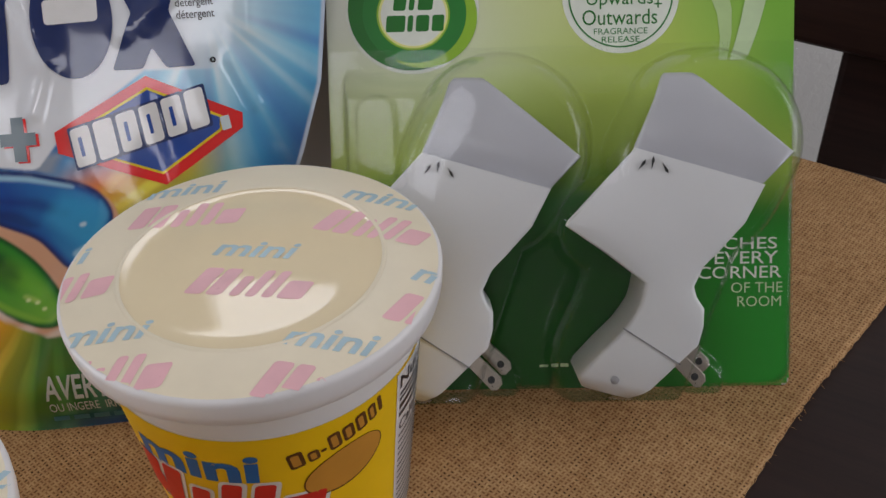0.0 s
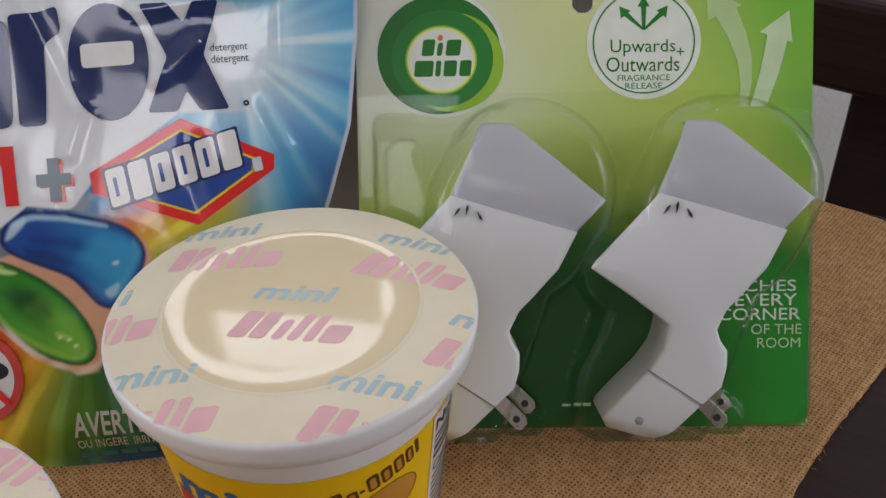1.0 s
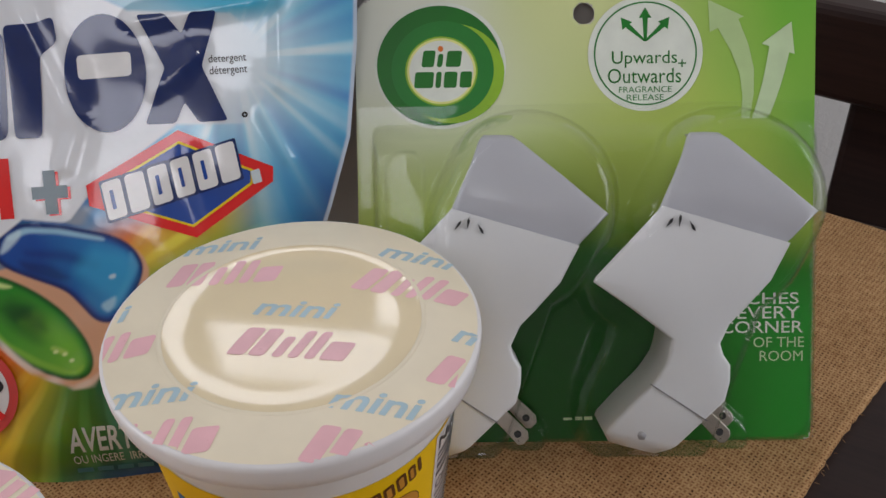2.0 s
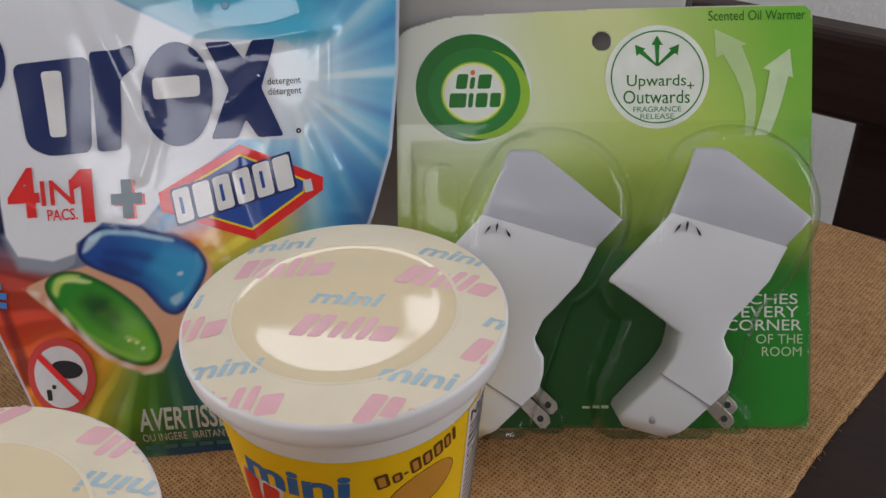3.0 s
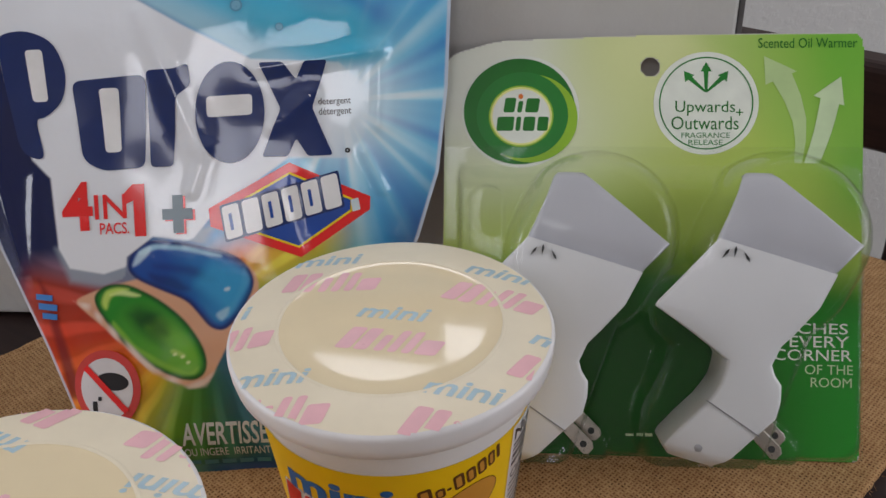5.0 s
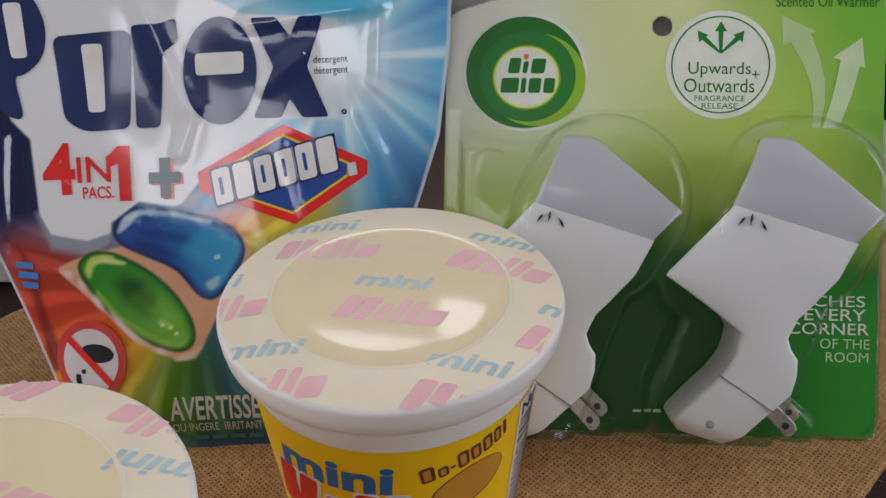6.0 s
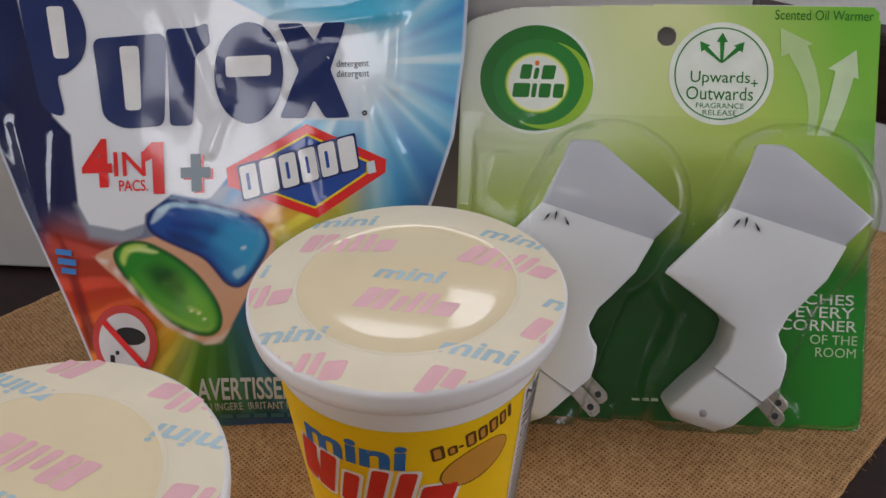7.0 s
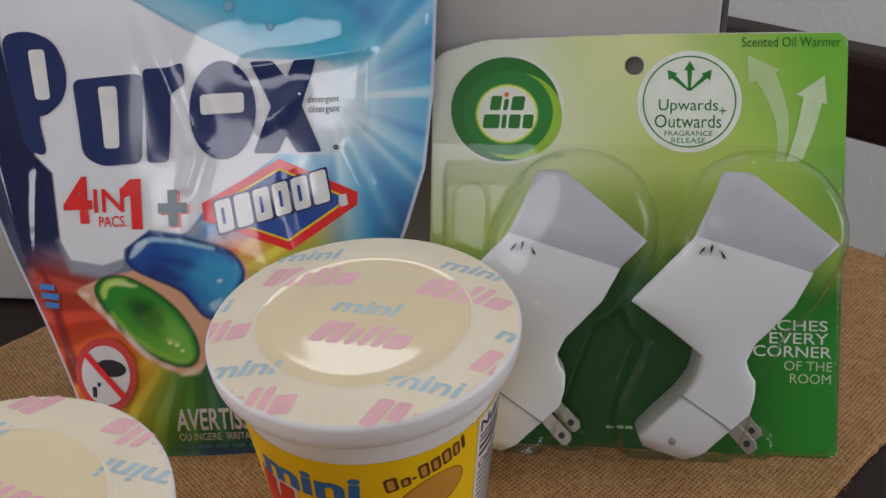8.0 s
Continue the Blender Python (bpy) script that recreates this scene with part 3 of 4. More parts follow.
    art = blob(art, ((-28.5, 82), (-25, 87), (-19, 89), (-8, 87.5), (8, 83.5), (14.5, 79.5), (17.8, 73), (16, 67), (9.5, 57.5), (5, 54), (0, 55.5), (-4, 61), (-8, 66), (-18, 70.5), (-26, 74.5), (-29, 78)), rgb(10, 34, 98), rgb(20, 76, 160), rgb(46, 146, 208), (1.0, -0.25, -2, 72))
    art = gleam(art, ((-25, 84.6), (-19, 87.4), (-8, 86.2), (6, 82.4), (6, 81.2), (-9, 84.6), (-18, 85.6), (-24, 83)), rgb(168, 212, 232), 0.85, 0.7)
    art = gleam(art, ((13.6, 78), (16.2, 72.5), (7, 58.5), (5.6, 60), (12, 70)), rgb(96, 176, 220), 0.7, 1.0)
    art = gleam(art, ((-20, 80), (-6, 79), (4, 74), (2, 72), (-8, 76), (-19, 78)), rgb(12, 44, 118), 0.6, 1.6)
    art = blob(art, ((-42.5, 69), (-39, 72.4), (-34, 73.4), (-28, 72.6), (-18, 67), (-9, 59), (-3, 49.5), (-1.4, 43), (-2.6, 38.4), (-6.5, 36), (-13, 37), (-22, 41.5), (-31, 49), (-38, 58), (-42, 65)), rgb(14, 84, 28), rgb(40, 142, 38), rgb(120, 190, 58), (0.3, -0.9, -18, 52))
    art = gleam(art, ((-31, 62), (-26, 65), (-19, 62), (-14, 55), (-14, 50), (-19, 50), (-27, 56)), rgb(12, 78, 26), 0.75, 3.0)
    art = gleam(art, ((-40, 66), (-38, 70.8), (-33, 72), (-28, 71), (-33, 70), (-36.5, 68), (-38, 63)), rgb(206, 232, 110), 0.85, 0.9)
    art = gleam(art, ((-36, 60), (-28, 50), (-18, 43.5), (-8, 39), (-4.5, 42), (-6, 38.2), (-12, 38.4), (-21, 42.6), (-30, 50), (-36.5, 57.5)), rgb(150, 206, 70), 0.7, 0.9)
    art = gleam(art, ((-15.5, 47), (-10, 44.6), (-9, 46), (-14, 48.6)), rgb(200, 226, 120), 0.6, 0.7)
    art = gleam(art, ((2, 80), (13, 76), (15, 70), (9, 61), (4, 64), (-5, 72)), rgb(56, 164, 218), 0.75, 3.0)
    art = gleam(art, ((-27.5, 79), (-25, 84.5), (-19.5, 87), (-20.5, 84), (-25, 80)), rgb(206, 230, 240), 0.75, 0.8)
    art = gleam(art, ((-22, 77), (-12, 75), (-6, 70), (-10, 69), (-20, 73)), rgb(10, 30, 96), 0.6, 1.6)
    art = gleam(art, ((2, 60.5), (8, 63.5), (7, 60), (4.5, 57.5)), rgb(178, 220, 238), 0.75, 0.8)
    art = gleam(art, ((6, 70), (8.4, 70.6), (8.2, 69), (6.2, 68.8)), rgb(214, 236, 244), 0.8, 0.5)
    art = gleam(art, ((-24, 57), (-16, 49.5), (-8, 45), (-7, 49), (-12, 55), (-18, 60)), rgb(126, 206, 54), 0.55, 2.6)
    art = gleam(art, ((-37.5, 69), (-31, 71), (-24, 68.5), (-27, 68), (-32, 69)), rgb(226, 242, 160), 0.8, 0.7)
    art = gleam(art, ((-27, 60), (-22, 62), (-16, 58), (-15, 53), (-20, 53)), rgb(8, 62, 22), 0.6, 2.4)
    for gx, gy in ((-13.4, 46.2), (-10.6, 45.2), (-8.6, 43.0)):
        art = gleam(art, ellipse_pts(gx, gy, 0.9, 0.6, 20, 10), rgb(226, 240, 170), 0.9, 0.4)
    # frilled pale edge of the clear sachet
    frill = np.hypot(u + 20, v - 52)
    art = over(art, rgb(240, 220, 208), inside(u, v, ((-51, 67.5), (-44, 63), (-36, 53), (-22, 39), (-9, 33), (-2, 33.5), (2, 40), (-3, 36.5), (-9, 35), (-21, 41.5), (-35, 55.5), (-44, 66)), 0.9) * (0.55 + 0.4 * np.sin(frill * 0.9 + 2.0 * g)))
    # white shield
    shield = ((-75, 200), (-73, 163), (-68.7, 142), (-62.5, 120), (-55.8, 113), (-54.8, 87), (-51, 79.5), (-38, 77), (-20, 82), (-4, 89), (4, 98), (32, 117), (54, 116), (60, 124), (64, 140), (52, 151), (20, 153.6), (-4, 166.5), (-26, 180), (-48, 190.7), (-62, 195))
    c = over(c, rgb(150, 160, 172), inside(u, v, [(x, y - 5) for x, y in ((-56, 92), (-51, 79.5), (-38, 77), (-18, 82), (0, 92), (4, 98), (-20, 98))], 2.0) * 0.9)
    edge = inside(u, v, shield, 0.5) * (1 - smooth(38, 64, u) * 0.85)
    c = over(c, rgb(232, 234, 238), edge)
    shown = inside(u, v, ((-51, 67.5), (-42, 71), (-30, 76), (-29, 83), (-19, 90), (-6, 88), (9, 84), (18, 80), (21, 70), (8, 50), (-2, 33), (-9, 33), (-22, 39), (-36, 53)), 0.5)
    keep_white = inside(u, v, ((-52, 92), (-51, 68), (-43, 71.5), (-31, 75), (-30, 83), (-20, 90), (-20, 96)), 0.3)
    c = over(c, art, shown * (1 - keep_white))
    return np.clip(c, 0, 1)


def build_pouch():
    m = facing(18, 29.4, (-0.08, 0.007, 0.0022))
    ob = thing("detergent_pouch", m, "glossy blue, white and orange pouch leaning on a grey box", "pouch")
    us, vs = np.linspace(-1, 1, 391), np.linspace(0, 190, 391)
    s, v = np.meshgrid(us, vs)
    w = np.interp(v, PH_V, PH_W)
    u = s * w
    # lower corners are rounded, the bottom edge sags
    low = 4.0 * (np.abs(s) ** 3) * (1 - smooth(0, 30, v))
    vv = v + low
    h = pouch_front(u, vv)
    xyz = np.stack([u, vv, h], -1) / 1000
    inks = pouch_inks(u, vv)
    rim = smooth(1.6, 0.9, w - np.abs(u)) * smooth(0.8, 1.0, np.abs(s))
    inks = over(inks, rgb(206, 212, 224), rim * 0.85)
    grid_mesh("front_film", us, vs, xyz, inks, M_POUCH, ob)
    us, vs = np.linspace(-1, 1, 41), np.linspace(0, 190, 41)
    s, v = np.meshgrid(us, vs)
    w = np.interp(v, PH_V, PH_W)
    u = s * w
    vv = v + 4.0 * (np.abs(s) ** 3) * (1 - smooth(0, 30, v))
    edge_h = pouch_front(u, vv)
    back = edge_h * np.clip(np.abs(s), 0, 1) ** 8 - (1 - np.abs(s) ** 3) * (8 + 10 * smooth(150, 60, v)) * smooth(190, 150, v) - 0.6
    back = np.where((v <= 0) | (v >= 190), edge_h - 0.4, np.minimum(back, edge_h - 0.4))
    grid_mesh("back_film", us, vs, np.stack([u, vv, back], -1) / 1000, None, M_POUCH_BACK, ob)

    def put(name, bm, mat, lift, label="", step=3.0):
        return part(name, wrapped(bm, pouch_place, step, lift), mat, ob, label, True)

    # word mark as five plain navy blocks with a white border
    marks = [
        rounded([(-73, 166), (-62, 167.5), (-52, 163), (-47.5, 152), (-49, 141), (-56, 135), (-60, 135), (-57, 119), (-66.5, 122.5)], 5),
        rounded([(-46, 148), (-18.8, 149.5), (-20.5, 115.5), (-27, 115.2), (-36, 114.8), (-43, 119)], 3.5),
        rounded([(-18.6, 151), (-9, 151), (-3, 153), (-2.4, 145), (-8, 141), (-10.2, 115.5), (-18.5, 115.5)], 2),
        ellipse_pts(11.4, 134.3, 12.7, 18.6, -3, 40),
        rounded([(22.7, 152), (31.5, 152), (36, 145.5), (39.5, 152), (47.8, 152), (41.5, 135), (48.3, 117.4), (39.2, 117.3), (35.2, 124), (31.8, 117.4), (22.4, 117.6), (30, 135)], 1.2),
    ]
    for pts in marks:
        put("word_mark_block", poly_bm(pts), I_NAVY, 0.30, "navy blue printed block")
    for pts in ([(-62.4, 160), (-56.0, 160), (-54.6, 141), (-60.2, 141)], [(-36.2, 145), (-28.8, 145), (-28.8, 121.5), (-34.6, 121.5)], [(3.0, 140.4), (19.8, 140.8), (19.6, 133.2), (3.0, 132.8)]):
        put("word_mark_slit", poly_bm(rounded(pts, 1.6)), I_WHITE, 0.42, "plain white slit")
    put("small_word", text_bm("detergent", 43.8, 135.2, 55.8, 138.4), I_BLACK, 0.30, "black printed word")
    put("small_word", text_bm("d\u00e9tergent", 43.8, 131.4, 55.8, 134.8), I_BLACK, 0.30, "black printed word")
    put("mark_dot", ring_bm(53.7, 118.9, 0.35, 0.95, 16), I_BLACK, 0.30)
    put("printed_figure", text_bm("4", -52.3, 93.2, -40.6, 111.2, 0.03), I_RED, 0.32, "red printed figure")
    put("printed_word", text_bm("IN", -39.9, 97.2, -28.0, 106.2, 0.01), I_RED, 0.32, "red printed word")
    put("printed_figure", poly_bm([(-29.4, 105.6), (-25.4, 109.6), (-21.2, 109.6), (-21.2, 90.4), (-25.4, 90.4), (-25.4, 103.6), (-28.6, 102.2)]), I_RED, 0.32, "red printed figure")
    put("printed_word", text_bm("PACS.", -38.3, 91.6, -27.4, 95.8, 0.01), I_RED, 0.32, "red printed word")
    cross = [(-11.2, 105), (-7.4, 105), (-7.4, 100), (-4.0, 100), (-4.0, 96), (-7.4, 96), (-7.4, 91), (-11.2, 91), (-11.2, 96), (-15, 96), (-15, 100), (-11.2, 100)]
    put("plus_edge", poly_bm([(x + 0.9, y - 0.5) for x, y in cross]), I_RED, 0.28)
    put("plus_sign", poly_bm(cross), I_GREY, 0.42, "grey printed plus sign")
    hexa = [(1.9, 99.4), (32.2, 115.2), (61.3, 101.6), (60.9, 96.8), (35.0, 80.2), (2.4, 92.8)]
    mid = (32, 97.6)

    def shrunk(k):
        return [(mid[0] + (x - mid[0]) * k, mid[1] + (y - mid[1]) * k) for x, y in hexa]

    put("badge", poly_bm(hexa), I_RED, 0.30, "red six-sided printed badge")
    put("badge_line", poly_bm(shrunk(0.80)), I_YEL, 0.42, "yellow printed line")
    put("badge_field", poly_bm(shrunk(0.75)), I_BLUE, 0.54, "blue printed field")
    boxes = [(i * 7.55, 0, i * 7.55 + 6.3, 12.2) for i in range(6)]
    for bar in bars_each([(x0 - 0.7, y0 - 0.7, x1 + 0.7, y1 + 0.7) for x0, y0, x1, y1 in boxes], 0.12, 14.5, (8.3, 87.6), 0.8):
        put("badge_bar", bar, I_NAVY, 0.64, "dark outline of a plain bar")
    for bar in bars_each(boxes, 0.12, 14.5, (8.3, 87.6), 1.3):
        put("badge_bar", bar, I_WHITE, 0.76, "plain white bar")
    for bar in bars_each([(i * 7.55 + 2.5, 3.0, i * 7.55 + 3.7, 9.2) for i in (0, 2, 3, 4)], 0.12, 14.5, (8.3, 87.6), 0.4):
        put("badge_bar_gap", bar, I_BLUE, 0.86)
    for bar in bars_each([(0, 0, 3.0, 4.4)], 0.1, 14, (54.6, 96.2), 0.4):
        put("badge_bar", bar, I_PALE, 0.80)
    # warning roundel with plain shapes
    put("roundel", poly_bm(ellipse_pts(-39.7, 34.2, 13.3, 14.6)), ink("ink_roundel_red", 214, 72, 68, 0.2, 0.4), 0.95, "red and white printed warning roundel")
    put("roundel_field", poly_bm(ellipse_pts(-39.7, 34.2, 10.4, 11.6)), ink("ink_roundel_white", 224, 220, 222, 0.3, 0.2), 1.05)
    put("roundel_mark", poly_bm(ellipse_pts(-37.0, 37.0, 6.2, 3.3, -8)), I_BLACK, 1.15, "plain dark oval")
    for bar in bars_each([(-45.6, 25.4, -43.6, 29.6), (-43.2, 29.8, -41.6, 31.4)], 0, 0, (0, 0), 0.5):
        put("roundel_mark", bar, I_BLACK, 1.15)
    put("roundel_bar", bars_bm([(-11.5, -1.2, 11.5, 1.2)], 0, -47, (-39.7, 34.2)), I_RED, 1.32)
    put("warning_word", text_bm("AVERTISSEMENT", -12.6, 11.4, 38.0, 20.4, 0.018), I_PALE, 0.32, "pale printed warning word")
    put("warning_word_line", text_bm("OU INGERE  IRRITANT POUR", -12.4, 6.9, 29.0, 10.2), I_PALE, 0.32)
    for bar in bars_each([(-12.4 + 6.6 * i, 3.3, -7.2 + 6.6 * i, 5.0) for i in range(6)]):
        put("warning_line", bar, I_TEAL, 0.32)
    for bar in bars_each([(-72.6, 61.0, -65.6, 63.2), (-71.6, 57.4, -63.6, 59.8), (-70.0, 54.0, -63.6, 56.2)], 0, -6):
        put("side_note_line", bar, I_SKY, 0.5)
    for x, y, r in ((15.7, 173, 2.3), (30.9, 164.8, 1.5), (12, 181, 1.2), (24, 184, 1.4)):
        put("water_drop", ring_bm(x, y, r * 0.72, r, 24), ink("ink_drop_edge", 84, 152, 184, 0.3), 0.30)
        put("water_drop", poly_bm(ellipse_pts(x, y, r * 0.72, r * 0.72, 0, 20)), ink("ink_drop", 120, 178, 202, 0.3), 0.31)
    # tear notch seal along the top
    bm = bmesh.new()
    for k in range(61):
        u0 = -95.5 + 191 * k / 60
        for v0 in (186.2, 189.9):
            bm.verts.new(pouch_place(u0, v0, 0.35))
    bm.verts.ensure_lookup_table()
    for k in range(60):
        bm.faces.new([bm.verts[2 * k], bm.verts[2 * k + 2], bm.verts[2 * k + 3], bm.verts[2 * k + 1]])
    part("top_seal", bm, painted("seal_film", lin(96, 168, 196), 0.2, 0.08, 80, 0.2, 300), ob, "pressed top seal")
    return ob


build_pouch()

# ---- blister pack ----
CARD_M = facing(12.1, 31.4, (0.147, 0.074, 0.0006))


def card_inks(u, v):
    g = ripple(u, v, 31, 12, 0.02, 0.07)
    t = np.clip((u + 154) / 156, 0, 1)
    up = np.clip(v / 160, 0, 1)
    c = np.zeros(u.shape + (3,)) + rgb(186, 205, 94)
    c = over(c, rgb(236, 238, 222), smooth(0.70, 0.10, t + 0.12 * g) * smooth(0.45, 0.85, up))
    c = over(c, rgb(222, 229, 162), smooth(0.2, 0.45, t) * smooth(0.85, 0.5, t) * smooth(0.62, 1.0, up))
    c = over(c, rgb(120, 190, 60), smooth(0.60, 0.95, t + 0.10 * g) * smooth(0.45, 0.95, up))
    c = over(c, rgb(72, 168, 52), smooth(0.84, 1.0, t + 0.06 * g) * smooth(0.9, 0.5, up))
    c = over(c, rgb(164, 191, 74), smooth(0.72, 0.46, up + 0.04 * g) * smooth(0.05, 0.5, t))
    hill = 0.40 + 0.05 * np.sin(t * 3.3 + 0.5) + 0.05 * t
    c = over(c, rgb(32, 118, 15), smooth(0.07, -0.07, up - hill))
    c = over(c, rgb(8, 88, 3), smooth(0.03, -0.14, up - hill + 0.05) * smooth(1.05, 0.6, t))
    c = over(c, rgb(40, 150, 44), smooth(0.74, 0.98, t) * smooth(0.42, 0.25, up))
    c = over(c, rgb(150, 200, 92), inside(u, v, ((-60, 162), (-30, 120), (-8, 116), (-26, 162)), 9) * 0.35)
    return np.clip(c, 0, 1)


def card_outline():
    pts = [(-154, 0), (1.6, 0), (1.6, 159.6), (-76, 159.2), (-134, 157.4), (-154.2, 151.5)]
    out = []
    for i, r in ((0, 2), (1, 2), (2, 5), (3, 0.5), (4, 5), (5, 6)):
        p, a, b = Vector(pts[i]), Vector(pts[i - 1]), Vector(pts[(i + 1) % 6])
        s, e = p + (a - p).normalized() * r, p + (b - p).normalized() * r
        for j in range(6):
            k = j / 5
            q = s * (1 - k) ** 2 + p * 2 * k * (1 - k) + e * k ** 2
            out.append((q.x, q.y))
    return out


def blister_height(u, v):
    """Height of the clear shell over the card, millimetres."""
    def box(u0, u1, v0, v1, r):
        dx = np.maximum(np.maximum(u0 + r - u, u - u1 + r), 0)
        dy = np.maximum(np.maximum(v0 + r - v, v - v1 + r), 0)
        inner = np.minimum(np.minimum(u - u0 - r, u1 - r - u), np.minimum(v - v0 - r, v1 - r - v))
        return np.where((dx > 0) | (dy > 0), r - np.hypot(dx, dy), r + np.maximum(inner, 0))

    def cap(x0, y0, x1, y1, r):
        dx, dy = x1 - x0, y1 - y0
        t = np.clip(((u - x0) * dx + (v - y0) * dy) / (dx * dx + dy * dy), 0, 1)
        return r - np.hypot(u - x0 - t * dx, v - y0 - t * dy)

    def wall(d, height, width):
        return height * np.sqrt(np.clip(1 - (1 - np.clip(d / width, 0, 1)) ** 2, 0, 1))

    rim = box(-152.2, 0.9, 0.8, 113.5, 6)
    h = 0.9 * smooth(0, 1.2, rim) - 0.6 * smooth(1.6, 3.2, rim)
    tray = wall(box(-148.6, -0.6, 1.5, 113.0, 9), 15, 4.0)
    h = np.maximum(h, np.minimum(tray, 1.18 * np.maximum(113.0 - v, 0)))
    h = np.maximum(h, 4 + 13.5 * smooth(0, 4, box(-146.5, -127, 30, 104, 9)))
    for s in (0, -66):
        h = np.maximum(h, wall(cap(-31 + s, 84, -36 + s, 74, 31), 30.5, 9.0))
        d = np.maximum(cap(-60 + s, 16, -44 + s, 60, 25), cap(-66 + s, 57, -48 + s, 62, 17))
        h = np.maximum(h, wall(d, 30.5, 5.5))
        h = np.maximum(h, wall(cap(-44 + s, 16, -33 + s, 7, 9), 22, 4.0))
    h = h * smooth(-0.5, 3.5, v)
    crush = 0.8 * ripple(u, v, 41, 16, 0.25, 0.7) * smooth(18, 4, v) * smooth(0, 4, h)
    return h + 0.5 + 0.3 * ripple(u, v, 77, 8, 0.05, 0.2) + crush


def build_blister_pack():
    ob = thing("air_freshener_pack", CARD_M, "green card with clear plastic blister, leaning on a grey box", "blister pack")
    us, vs = np.linspace(-154, 1.6, 262), np.linspace(0, 159.6, 268)
    u, v = np.meshgrid(us, vs)
    hole = np.hypot(u + 76.4, v - 147) < 3.4
    keep = (inside(u, v, card_outline(), 0.01) > 0.4) & ~hole
    face = np.stack([u, v, 0 * u + 0.0], -1) / 1000
    grid_mesh("card_front", us, vs, face, card_inks(u, v), M_CARD, ob, keep)
    # board behind the print, with the hang hole through it
    bm = bmesh.new()
    ring = [bm.verts.new((x / 1000, y / 1000, -0.0003)) for x, y in card_outline()]
    hol = [bm.verts.new((x / 1000, y / 1000, -0.0003)) for x, y in ellipse_pts(-76.4, 147, 3.55, 3.55, 0, 28)]
    edges = [bm.edges.new((r[i], r[(i + 1) % len(r)])) for r in (ring, hol) for i in range(len(r))]
    bmesh.ops.triangle_fill(bm, use_beauty=True, edges=edges)
    ext = bmesh.ops.extrude_face_region(bm, geom=bm.faces[:])
    for e in ext["geom"]:
        if isinstance(e, bmesh.types.BMVert):
            e.co.z -= 0.0008
    bmesh.ops.recalc_face_normals(bm, faces=bm.faces[:])
    part("card_board", bm, M_CARD_BACK, ob, "plain board back")

    def put(name, bm, mat, lift, label=""):
        return part(name, wrapped(bm, flat, 0, lift), mat, ob, label)

    # round badge, plain shapes
    put("badge", poly_bm(ellipse_pts(-125.2, 130.2, 22.4, 21.4)), I_CWHITE, 0.10, "pale rim of a round badge")
    put("badge_disc", poly_bm(ellipse_pts(-125.5, 130.2, 21.2, 20.2)), I_DGREEN, 0.18, "dark green printed disc")
    put("badge_crescent", poly_bm(ellipse_pts(-121.4, 127.6, 18.0, 16.8)), I_LIME, 0.24, "lime printed crescent")
    put("badge_disc", poly_bm(ellipse_pts(-124.4, 128.8, 17.4, 16.4)), I_GREEN, 0.30)
    put("badge_glow", poly_bm(ellipse_pts(-124.8, 128.4, 12.3, 11.7)), I_LIME, 0.36)
    put("badge_glow", poly_bm(ellipse_pts(-124.8, 128.4, 11.7, 11.1)), I_CYEL, 0.40)
    put("badge_field", poly_bm(ellipse_pts(-124.8, 128.4, 10.9, 10.3)), I_CWHITE, 0.44, "white middle of the badge")
    for bar in bars_each([(-131.6, 129.8, -127.4, 135.4), (-126.4, 129.8, -124.6, 134.2), (-123.4, 129.8, -118.4, 135.2)], 0.15, 0, (0, 0), 0.9):
        put("badge_bar", bar, I_DGREEN, 0.50, "plain green bar")
    for bar in bars_each([(-134.2, 122.8, -127.8, 128.2), (-127.0, 122.8, -125.2, 128.2), (-124.2, 122.8, -119.8, 128.2), (-118.8, 122.8, -114.8, 128.2)], 0.1, 0, (0, 0), 0.9):
        put("badge_bar", bar, I_DGREEN, 0.50)
    put("badge_spark", poly_bm(ellipse_pts(-125.0, 135.9, 0.9, 1.0, 0, 16)), I_ORANGE, 0.54)
    # round claim
    put("claim_disc", poly_bm(ellipse_pts(-55.7, 133.3, 19.4, 19.3)), I_CWHITE, 0.12, "white printed roundel with green words")
    put("claim_ring", ring_bm(-55.7, 133.3, 16.9, 17.4), I_GREEN, 0.20)
    for word in (text_bm("Upwards", -67.0, 128.6, -45.0, 134.2), text_bm("Outwards", -68.4, 123.4, -43.6, 128.4)):
        put("claim_word", word, I_DGREEN, 0.20, "green printed word")
    put("claim_word", text_bm("+", -44.6, 128.6, -42.0, 131.2), I_DGREEN, 0.20)
    for word in (text_bm("FRAGRANCE", -64.6, 120.3, -46.8, 122.3), text_bm("RELEASE", -62.0, 117.6, -49.4, 119.6)):
        put("claim_word", word, I_GREEN, 0.20)
    for dx, a in ((0, 0), (-6.0, 38), (6.0, -38)):
        head = [(-2.1, 0), (2.1, 0), (0, 3.6)]
        c, s = math.cos(radians(a)), math.sin(radians(a))
        cx, cy = -55.8 + dx, 142.6 if dx else 145.2
        put("claim_arrow", poly_bm([(cx + c * x - s * y, cy + s * x + c * y) for x, y in head]), I_GREEN, 0.20)
        stem = [(cx - 0.9 * c, cy - 0.9 * s + 0.2), (cx + 0.9 * c, cy + 0.9 * s + 0.2), (-55.2, 137.4), (-56.2, 137.4)]
        put("claim_arrow", poly_bm(stem), I_GREEN, 0.20)
